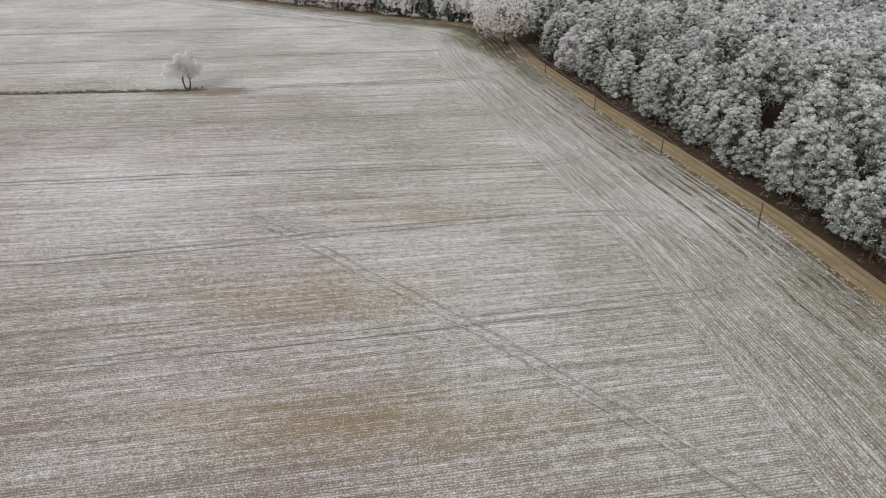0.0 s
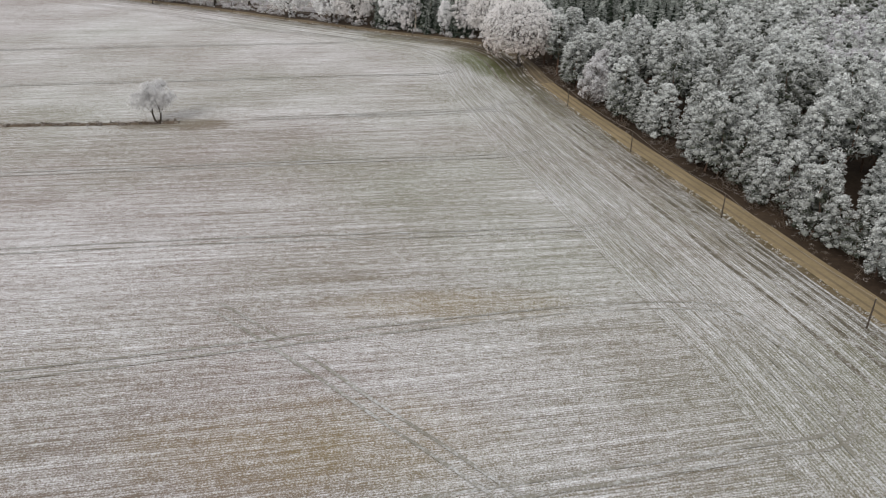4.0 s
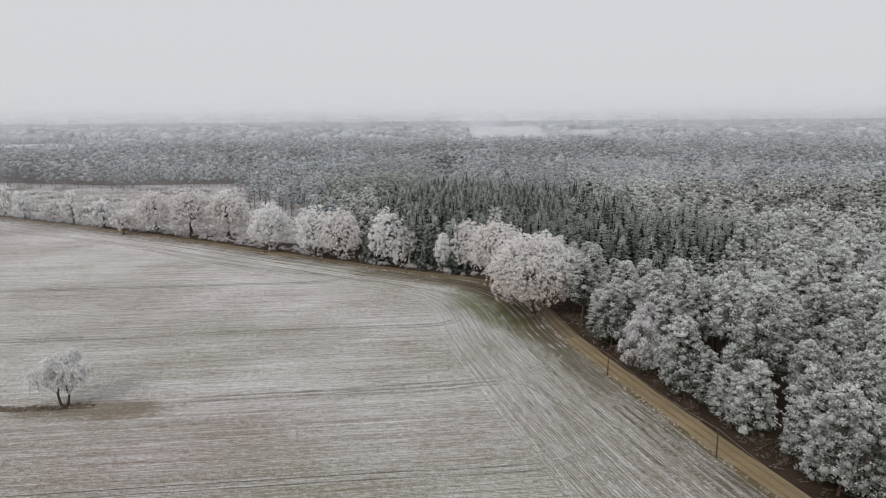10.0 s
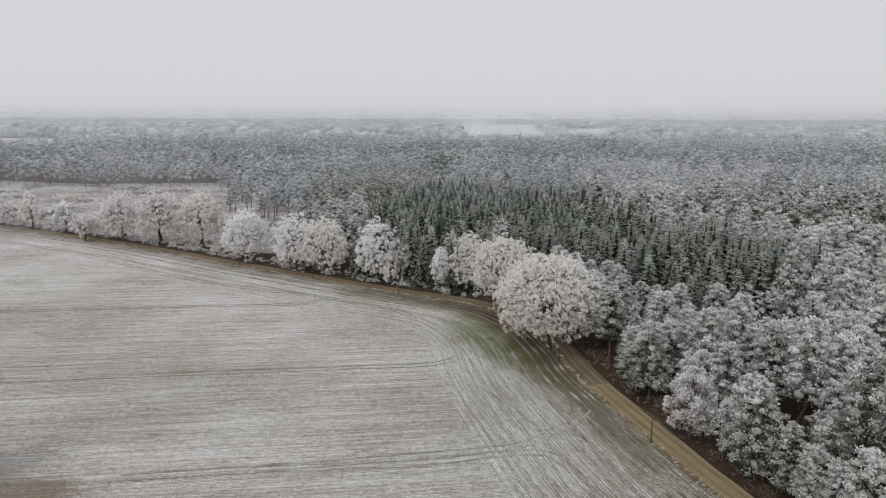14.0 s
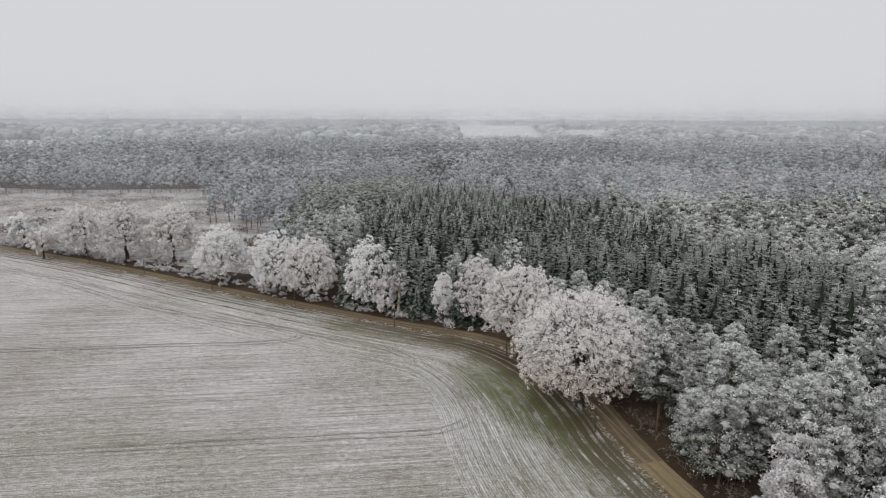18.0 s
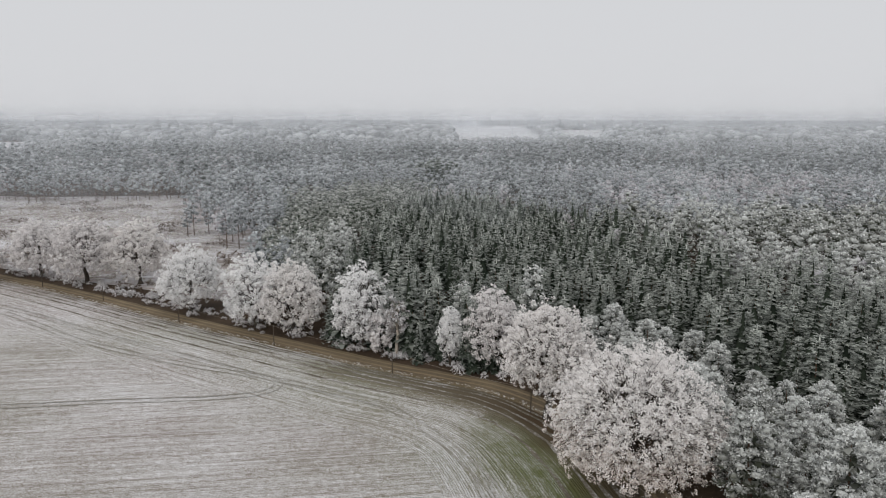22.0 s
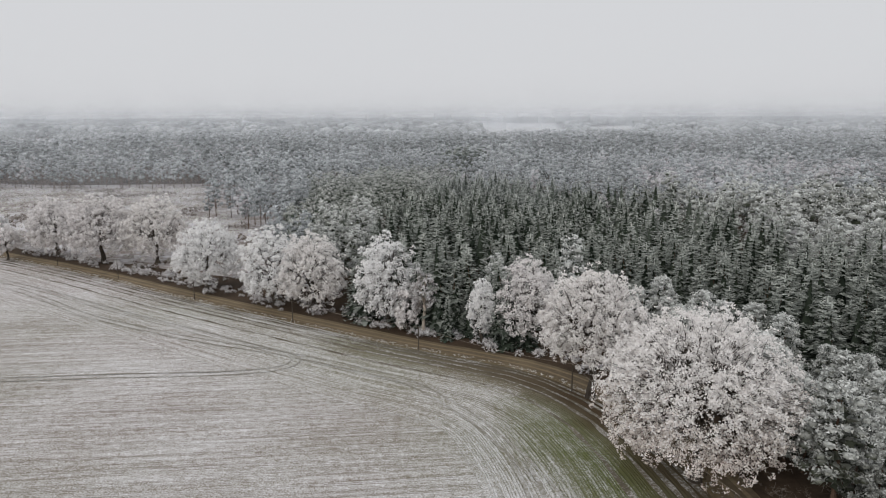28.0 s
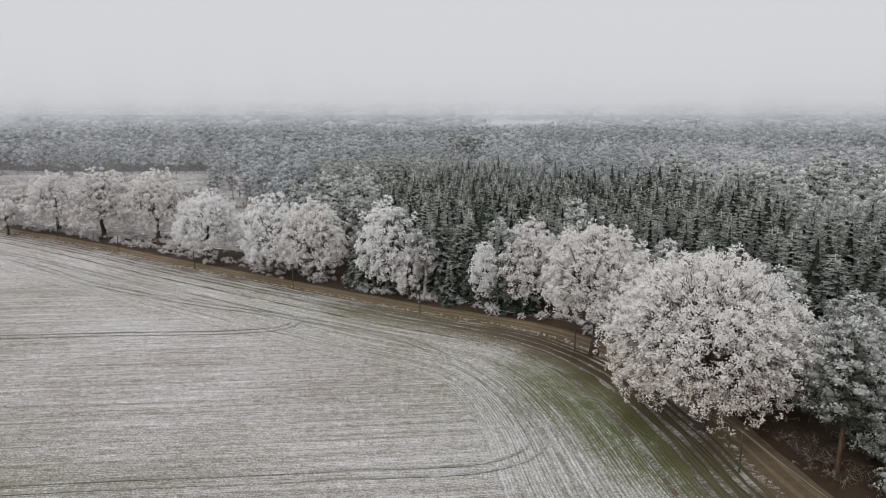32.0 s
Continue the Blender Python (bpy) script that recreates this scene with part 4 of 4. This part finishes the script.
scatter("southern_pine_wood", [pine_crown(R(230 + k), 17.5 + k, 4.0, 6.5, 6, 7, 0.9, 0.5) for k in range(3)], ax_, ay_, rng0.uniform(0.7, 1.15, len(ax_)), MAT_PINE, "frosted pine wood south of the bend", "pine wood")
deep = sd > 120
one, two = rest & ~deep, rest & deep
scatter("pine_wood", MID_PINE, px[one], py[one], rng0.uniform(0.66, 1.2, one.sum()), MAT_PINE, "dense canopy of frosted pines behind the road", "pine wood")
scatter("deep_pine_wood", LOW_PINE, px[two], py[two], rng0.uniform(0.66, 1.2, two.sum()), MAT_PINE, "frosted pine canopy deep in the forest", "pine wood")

# spruces
spruce_kinds = []
for k in range(4):
    h_ = 14.0 + 1.1 * k
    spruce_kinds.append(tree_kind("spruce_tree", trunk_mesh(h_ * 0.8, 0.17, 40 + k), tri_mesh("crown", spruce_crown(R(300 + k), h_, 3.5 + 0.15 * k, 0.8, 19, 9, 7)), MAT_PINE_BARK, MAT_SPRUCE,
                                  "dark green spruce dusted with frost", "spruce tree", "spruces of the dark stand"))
sx, sy = grid_points(-40, 190, 252, 580, 5.5)
s_ok = (inside(SPRUCE, sx, sy) | (inside([(-30, 330), (-30, 350), (12, 335), (12, 312)], sx, sy))) & (road_side(sx, sy) > 6.5)
sx, sy = sx[s_ok], sy[s_ok]
order = np.argsort(np.hypot(sx - 10, sy - 190))
first, later = order[:260], order[260:]
plant(spruce_kinds, sx[first], sy[first], rng0.uniform(0.68, 1.26, len(first)) * np.where(sx[first] > 62, 1.15, 1.0), R(6))
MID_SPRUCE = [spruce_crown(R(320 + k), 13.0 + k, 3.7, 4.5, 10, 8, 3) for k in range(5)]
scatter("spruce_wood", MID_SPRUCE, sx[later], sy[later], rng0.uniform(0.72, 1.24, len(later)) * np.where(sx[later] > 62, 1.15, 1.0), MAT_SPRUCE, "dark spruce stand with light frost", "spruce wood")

# young dense pines beside the spruces
yx, yy_ = grid_points(-90, 20, 365, 650, 4.2)
y_ok = inside(YOUNG, yx, yy_)
scatter("young_pine_wood", [pine_crown(R(340 + k), 14.0 + k, 2.4, 4.5, 9, 12, 0.52, 0.46) for k in range(3)], yx[y_ok], yy_[y_ok], rng0.uniform(0.7, 1.18, y_ok.sum()), MAT_YOUNG, "dense young pines grey-green with frost", "pine wood")

# pale frosted broad-leaved trees among the pines
bx, by = px[in_pale & ~pine], py[in_pale & ~pine]
extra = [(18, 590), (30, 600), (8, 575), (70, 430), (82, 420), (98, 405), (60, 470), (120, 365), (135, 350), (150, 340), (45, 560), (-2, 590), (170, 420), (190, 400), (118, 345), (128, 335), (100, 352), (108, 362), (90, 375), (124, 352), (138, 322), (150, 316), (132, 345), (112, 380), (100, 420), (130, 400), (150, 380), (160, 360)]
bx, by = np.concatenate((bx, [e[0] for e in extra])), np.concatenate((by, [e[1] for e in extra]))
MID_BIRCH = [pine_crown(R(360 + k), 15 + k, 3.8, 4.0, 26, 22, 0.36, 0.36) for k in range(3)]
scatter("birch_wood", MID_BIRCH, bx, by, rng0.uniform(0.75, 1.1, len(bx)), MAT_PALE, "pale frosted birches among the pines", "birch wood")

# further pine woods
fx, fy = grid_points(-800, 950, 330, 1250, 7.6)
f_sd = road_side(fx, fy)
f_ok = (f_sd > 16) & ~inside(CLEAR, fx + 9 * wavy(fx, fy, 0.12, 3), fy + 9 * wavy(fx, fy, 0.12, 4)) & ~inside(SPRUCE, fx, fy) & ~inside(YOUNG, fx, fy) & ~((fx > -40) & (fx < 330) & (fy < 470)) & (np.abs(fx) < 0.72 * fy - 40)
for q in FAR_FIELDS:
    f_ok &= ~inside(q, fx, fy)
fx, fy = fx[f_ok], fy[f_ok]
pale = (rng0.uniform(0, 1, len(fx)) < 0.015 + 0.30 * np.clip(wavy(fx, fy, 0.016, 5) - 0.6, 0, 1)) & (np.hypot(fx, fy - 190) < 900)
scatter("birch_copses", [pine_crown(R(380 + k), 15 + k, 3.8, 5.0, 11, 12, 0.65, 0.44) for k in range(3)],
        fx[pale], fy[pale], rng0.uniform(0.9, 1.2, pale.sum()), MAT_PALE, "pale frosted birch copses in the far pine woods", "birch wood")
fx, fy = fx[~pale], fy[~pale]
away = np.hypot(fx, fy - 190)
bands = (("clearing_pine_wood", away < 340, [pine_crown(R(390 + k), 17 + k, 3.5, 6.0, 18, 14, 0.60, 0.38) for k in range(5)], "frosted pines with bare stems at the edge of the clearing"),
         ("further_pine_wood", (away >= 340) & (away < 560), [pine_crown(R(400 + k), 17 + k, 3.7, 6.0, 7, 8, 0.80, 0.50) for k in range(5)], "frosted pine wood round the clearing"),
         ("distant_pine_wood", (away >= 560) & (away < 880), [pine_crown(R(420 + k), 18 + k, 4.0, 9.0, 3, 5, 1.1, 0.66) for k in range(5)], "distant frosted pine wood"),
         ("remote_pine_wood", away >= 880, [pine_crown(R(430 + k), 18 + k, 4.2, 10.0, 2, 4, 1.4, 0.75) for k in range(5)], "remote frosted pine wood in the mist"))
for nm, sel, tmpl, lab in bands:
    scatter(nm, tmpl, fx[sel], fy[sel], rng0.uniform(0.68, 1.16, sel.sum()) * (1 + 0.10 * wavy(fx[sel], fy[sel], 0.03, 9)), MAT_PINE_HAZE, lab, "pine wood")
close = away < 700
ring = close & (fx < -60) & (fx > -460) & (fy < 800)
stem = np.array([[[0.28 * math.cos(a), 0.28 * math.sin(a), 0], [0.28 * math.cos(a + 2.1), 0.28 * math.sin(a + 2.1), 0], [0, 0, 15]] for a in (0, 2.1, 4.2)])
scatter("pine_trunks", [stem], fx[ring], fy[ring], np.ones(ring.sum()), MAT_PINE_BARK, "bare pine trunks round the clearing", "tree trunks")
g_ = R(66)
copse = np.array((11.0, 668.0)) + g_.normal(size=(26, 2)) * np.array((9.0, 13.0))
scatter("dark_pine_copse", [pine_crown(R(450 + k), 20 + k, 3.8, 7.0, 14, 12, 0.7, 0.42) for k in range(3)], copse[:, 0], copse[:, 1], g_.uniform(0.95, 1.15, 26), MAT_SPRUCE, "copse of tall dark pines in the frosted wood", "pine wood")
hx, hy = grid_points(-3000, 3000, 1240, 4300, 34)
h_ok = np.abs(hx) < 0.75 * hy
for q in FAR_FIELDS:
    h_ok &= ~inside(q, hx, hy)
VERY_FAR = [pine_crown(R(440 + k), 17 + k, 10, 4, 1, 0, 1, 1.15) for k in range(3)]
scatter("horizon_wood", VERY_FAR, hx[h_ok], hy[h_ok], rng0.uniform(0.85, 1.25, h_ok.sum()), MAT_PINE_HAZE, "forest that reaches the misty horizon", "forest")

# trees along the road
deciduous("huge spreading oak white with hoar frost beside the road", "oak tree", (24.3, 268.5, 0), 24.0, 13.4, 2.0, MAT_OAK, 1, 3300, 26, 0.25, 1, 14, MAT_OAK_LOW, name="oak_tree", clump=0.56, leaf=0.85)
deciduous("frosted oak on the verge at the road bend", "oak tree", (16.8, 296.0, 0), 23.0, 9.4, 4.8, MAT_OAK, 2, 1900, 27, 0.25, 1, 11, name="oak_tree", clump=0.54, leaf=0.85)
deciduous("russet-tinged frosted oak behind the road", "oak tree", (9.5, 321.5, 0), 19.5, 6.6, 1.0, MAT_BROWN, 3, 640, 34, 0.32, name="oak_tree")
deciduous("slim frosted birch sapling at the roadside", "birch tree", (0.5, 325.0, 0), 14.2, 2.9, 1.5, MAT_BIRCH, 4, 260, 34, 0.32, name="birch_tree", limbs=5)
deciduous("tall frosted birch at the edge of the spruces", "birch tree", (-19.5, 338, 0), 21.0, 8.2, 0.8, MAT_BIRCH, 5, 760, 34, 0.34, name="birch_tree")
deciduous("broad frosted oak beside the road", "oak tree", (-38.5, 350, 0), 20.0, 9.0, 0.8, MAT_OAK, 6, 760, 34, 0.34, name="oak_tree")
deciduous("broad frosted oak with pale crown", "oak tree", (-49, 356, 0), 20.5, 9.2, 0.8, MAT_BIRCH, 7, 760, 34, 0.34, name="oak_tree")
deciduous("white weeping birch thick with hoar frost", "birch tree", (-70.5, 373, 0), 19.5, 10.2, 0.6, MAT_BIRCH, 8, 900, 34, 0.34, 3, name="birch_tree", droop=0.5)
deciduous("open frosted oak with dark limbs", "oak tree", (-97.5, 407, 0), 22.5, 11.0, 1.2, MAT_OAK, 9, 960, 34, 0.36, 2, name="oak_tree")
deciduous("open frosted oak with russet crown", "oak tree", (-115, 408, 0), 23.0, 11.2, 1.2, MAT_BROWN, 10, 960, 34, 0.36, 2, name="oak_tree")
deciduous("frosted oak in the roadside row", "oak tree", (-135.5, 419, 0), 21.0, 10.0, 1.0, MAT_BROWN, 12, 860, 34, 0.36, name="oak_tree")
deciduous("small brownish oak on the field side", "oak tree", (-149, 413.5, 0), 12.0, 5.5, 2.5, MAT_BROWN, 13, 90, 70, 0.5, name="oak_tree")
deciduous("white frosted broad-leaved tree beside the road", "oak tree", (40.0, 221.5, 0), 13.0, 4.2, 0.8, MAT_SOFT, 14, 130, 85, 0.36, name="oak_tree", clump=1.0)
deciduous("frosted broad-leaved tree leaning over its neighbour", "oak tree", (43.5, 226.0, 0), 15.5, 4.3, 2.0, MAT_SOFT, 16, 120, 85, 0.36, name="oak_tree", clump=1.0)
for ax, ay, sc, tw in ((-13.0, 334.5, 1.16, 20), (-8.6, 332.5, 1.34, 75), (-4.6, 330.5, 1.20, 140), (-1.8, 331.5, 1.38, 200), (4.2, 328.0, 1.30, 260), (-16.5, 341.5, 1.30, 310), (3.4, 323.2, 0.62, 30), (-6.5, 326.8, 0.60, 170)):
    edge_spruce = copy_thing(spruce_kinds[tw % 4], pose(ax, ay, 0, 0, 0, tw))
    edge_spruce.scale = (sc * 0.86, sc * 0.86, sc)
    tagged(edge_spruce, "frosted spruce standing beside the road bend")
deciduous("thin frosted birch with a bare pale trunk", "birch tree", (-11.6, 331.2, 0), 15.5, 2.8, 4.0, MAT_SOFT, 17, 60, 40, 0.40, name="birch_tree", limbs=6, bark_mat=MAT_PALE_BARK)
deciduous("small frosted tree under the spruces", "birch tree", (-15.0, 333.0, 0), 11.5, 3.6, 0.8, MAT_BROWN, 18, 80, 70, 0.42, name="birch_tree", limbs=5)
lone_willow()
for k, (ax, ay) in enumerate([(-168, 436), (-188, 446), (-205, 460), (-226, 470), (-246, 486), (-268, 498), (-292, 516), (-320, 534), (-350, 556), (-385, 582)]):
    deciduous("frosted tree of the roadside row", "oak tree", (ax, ay, 0), 16 + 3 * math.sin(k * 2.1), 6.5, 2.0, (MAT_BIRCH, MAT_OAK, MAT_BROWN)[k % 3], 30 + k, 70, 44, 0.9, name="oak_tree", limbs=5, group="far row along the road")

# ---- poles and cable ----
POLES = [(65.0, 40), (61.0, 75.5), (55.3, 110.9), (48.4, 147.0), (40.8, 183.0), (32.6, 219.5), (24.4, 257.0), (14.2, 298.5), (-12.4, 320.3), (-41.6, 340.7), (-70.7, 361.0), (-100.8, 385.5), (-127.0, 402.5)]
bm = bmesh.new()
tube_into(bm, [(0, 0, -0.3), (0, 0, 2.5), (0, 0, 4.9)], [0.125, 0.11, 0.095], 8)
pole = tagged(new("telephone_pole"), "slim weathered wooden pole on the verge", "pole", "poles along the road")
part("post", bm, MAT_POLE, pole)
bm = bmesh.new()
tube_into(bm, [(0, 0, 4.9), (0, 0, 4.98), (0, 0, 5.05)], [0.06, 0.07, 0.04], 8)
part("insulator", bm, MAT_PALE_BARK, pole, "pale insulator cap")
for k, (ax, ay) in enumerate(POLES):
    if k:
        copy_thing(pole, pose(ax, ay, 0, 0, 0, 37 * k))
    else:
        pole.matrix_basis = pose(ax, ay, 0)
for a, b in zip(POLES, POLES[1:]):
    bm = bmesh.new()
    tube_into(bm, [(a[0] + (b[0] - a[0]) * u / 10, a[1] + (b[1] - a[1]) * u / 10, 5.0 - 0.8 * 4 * u / 10 * (1 - u / 10)) for u in range(11)], [0.022] * 11, 5)
    tagged(part("overhead_cable", bm, MAT_PALE_BARK), "thin frosted cable between two poles", "cable", "cable spans")

# ---- undergrowth, verges and hedge bank ----


def shrub_template(seed, r, h, clumps, count, size):
    g_ = R(seed)
    c = unit(g_.normal(size=(clumps, 3)) + np.array((0, 0, 0.5))) * np.array((r, r, h)) * g_.uniform(0.4, 1, (clumps, 1))
    c[:, 2] = np.abs(c[:, 2]) + 0.1
    return tufts(c, unit(c + np.array((0, 0, 0.3))), 0.3 * r, count, size, size * 0.35, g_, up=0.5)


def along_road(a, b, step, lo, hi, seed):
    """Scattered places beside the road between two headings along it, at offsets lo to hi on the forest side."""
    g_ = R(seed)
    pts = []
    for p, n_ in zip(ROAD_LINE, ROAD_LEFT):
        for _ in range(max(1, int(4.0 / step))):
            if a < p.y < b:
                o = g_.uniform(lo, hi)
                pts.append((p.x - n_.x * o + g_.uniform(-2, 2), p.y - n_.y * o + g_.uniform(-2, 2)))
    return np.array(pts)


q = along_road(20, 300, 0.5, 3.6, 8.0, 71)
scatter("bracken", [shrub_template(500 + k, 0.5, 0.35, 7, 7, 0.17) for k in range(3)], q[:, 0], q[:, 1], rng0.uniform(0.5, 1.3, len(q)), MAT_SHRUB, "brown dead bracken along the forest edge", "undergrowth")
# bare, tangled brush on the dark floor at the forest edge
q = along_road(30, 266, 0.9, 4.4, 11.0, 75)
q = q[np.hypot(q[:, 0] - 24.3, q[:, 1] - 268.5) > 5]


def brush_template(seed, r, h, stems):
    g_ = R(seed)
    foot = np.concatenate((g_.uniform(-r, r, (stems, 2)), np.zeros((stems, 1))), axis=1)
    way = unit(g_.normal(size=(stems, 3)) * np.array((0.7, 0.7, 0.25)) + np.array((0, 0, 0.7)))
    head = foot + way * g_.uniform(0.5 * h, h, (stems, 1))
    fork = np.repeat(foot + (head - foot) * g_.uniform(0.35, 0.9, (stems, 1)), 3, axis=0)
    end = fork + unit(g_.normal(size=fork.shape) + np.array((0, 0, 0.4))) * g_.uniform(0.2 * h, 0.5 * h, (len(fork), 1))
    a, b = np.concatenate((foot, fork)), np.concatenate((head, end))
    side = unit(np.cross(b - a, g_.normal(size=a.shape))) * np.concatenate((np.full(stems, 0.045), np.full(len(fork), 0.024)))[:, None]
    return with_rime_shade(np.stack((a - side, a + side, b), axis=1), np.concatenate((np.full(stems, -0.3), np.full(len(fork), 0.12))))


scatter("bare_brush", [brush_template(560 + k, 0.9, 2.4, 16) for k in range(3)], q[:, 0], q[:, 1], rng0.uniform(0.5, 1.3, len(q)), MAT_SHRUB, "bare tangled brush at the forest edge", "undergrowth")
q = along_road(296, 620, 0.9, 4.0, 11.0, 72)
scatter("roadside_scrub", [shrub_template(510 + k, 1.1, 1.3, 12, 12, 0.42) for k in range(3)], q[:, 0], q[:, 1], rng0.uniform(0.5, 1.5, len(q)), MAT_SOFT, "frosted scrub under the roadside trees", "undergrowth")
q = along_road(0, 470, 0.12, -3.3, -2.4, 73)
q = q[np.abs(np.abs(road_side(q[:, 0], q[:, 1])) - 2.9) < 0.6]
scatter("verge_grass", [shrub_template(520 + k, 0.34, 0.10, 5, 5, 0.13) for k in range(3)], q[:, 0], q[:, 1], rng0.uniform(0.5, 1.3, len(q)), MAT_GRASS, "tufts of frosted dead grass on the verge", "grass")
# bank of dead grass that ends at the lone willow
bank = smooth([(-260, 203.4), (-180, 205.4), (-108, 206.5), (-84, 207.1), (-76.5, 207.7), (-70, 208.2)], 3.0)
strip = ribbon("grass_bank", bank, lefts(bank), -0.9, 0.9, 0.03, MAT_SHRUB_SOIL, None, 4, "", 0.6, 0.45)
tagged(strip, "low bank of dead brown grass in the field", "grass bank", kind="structure")
g_ = R(74)
bxs = g_.uniform(-260, -70.5, 900)
q = np.stack((bxs, np.interp(bxs, [p.x for p in bank], [p.y for p in bank]) + g_.normal(size=900) * 0.55), axis=1)
scatter("bank_grass", [shrub_template(530 + k, 0.4, 0.30, 6, 6, 0.3) for k in range(3)], q[:, 0], q[:, 1], g_.uniform(0.5, 1.5, 900), MAT_SHRUB, "dead brown grass and brambles on the bank", "grass")

# ---- mist over the far woods ----
m, n, l, b = material("thin_mist")
tc = n.new("ShaderNodeTexCoord")
sp = n.new("ShaderNodeSeparateXYZ")
l.new(tc.outputs["Generated"], sp.inputs[0])
obi = n.new("ShaderNodeObjectInfo")
nz = noise_tex(n, l, tc.outputs["Object"], 0.004, 3, 0.5)
fade = calc(n, l, "POWER", calc(n, l, "SUBTRACT", 1.0, sp.outputs[2]), 1.6)
dens = calc(n, l, "MULTIPLY", calc(n, l, "MULTIPLY", fade, obi.outputs["Alpha"]), calc(n, l, "MULTIPLY_ADD", nz.outputs[0], 0.8, 0.6))
b.inputs["Base Color"].default_value = (0.90, 0.93, 0.97, 1)
b.inputs["Specular IOR Level"].default_value = 0.0
trl = n.new("ShaderNodeBsdfTranslucent")
trl.inputs["Color"].default_value = (0.90, 0.93, 0.97, 1)
half = n.new("ShaderNodeMixShader")
l.new(b.outputs[0], half.inputs[1])
l.new(trl.outputs[0], half.inputs[2])
clear_sh = n.new("ShaderNodeBsdfTransparent")
veil = n.new("ShaderNodeMixShader")
l.new(dens, veil.inputs[0])
l.new(clear_sh.outputs[0], veil.inputs[1])
l.new(half.outputs[0], veil.inputs[2])
l.new(veil.outputs[0], [o for o in n if o.type == "OUTPUT_MATERIAL"][0].inputs["Surface"])
MAT_MIST = m
for k, (dist, thick) in enumerate(((440, 0.11), (560, 0.16), (720, 0.20), (950, 0.25), (1300, 0.30), (1800, 0.42), (2600, 0.58), (3500, 0.8))):
    bm = bmesh.new()
    prev = None
    for c in range(81):
        a = radians(-52 + 104 * c / 80)
        rr = dist * (1 + 0.07 * math.sin(c * 0.55 + k * 1.9) + 0.03 * math.sin(c * 1.7 + k))
        x, y = rr * math.sin(a), 60 + rr * math.cos(a)
        cur = (bm.verts.new((x, y, 0)), bm.verts.new((x, y, 90)))
        if prev:
            bm.faces.new((prev[0], cur[0], cur[1], prev[1]))
        prev = cur
    veil_ob = tagged(part("mist_bank", bm, MAT_MIST), "thin winter mist hanging over the far woods", "mist", kind="structure")
    veil_ob.color = (1, 1, 1, thick)

# brash and tussocks on the clearing
cx, cy = grid_points(-440, -45, 385, 690, 4.2)
c_ok = inside(CLEAR, cx, cy) & (road_side(cx, cy) > 9)
cx, cy = cx[c_ok], cy[c_ok]
brown = wavy(cx, cy, 0.10, 31) > 0.7
scatter("brash_heaps", [shrub_template(540 + k, 1.5, 0.6, 6, 6, 0.9) for k in range(3)], cx[brown], cy[brown], rng0.uniform(0.5, 1.3, brown.sum()), MAT_SHRUB, "low heaps of brown brash on the clearing", "brash")
scatter("frosted_tussocks", [shrub_template(550 + k, 1.1, 0.5, 6, 6, 0.8) for k in range(3)], cx[~brown], cy[~brown], rng0.uniform(0.4, 1.1, (~brown).sum()), MAT_GRASS, "frosted grass tussocks on the clearing", "grass")
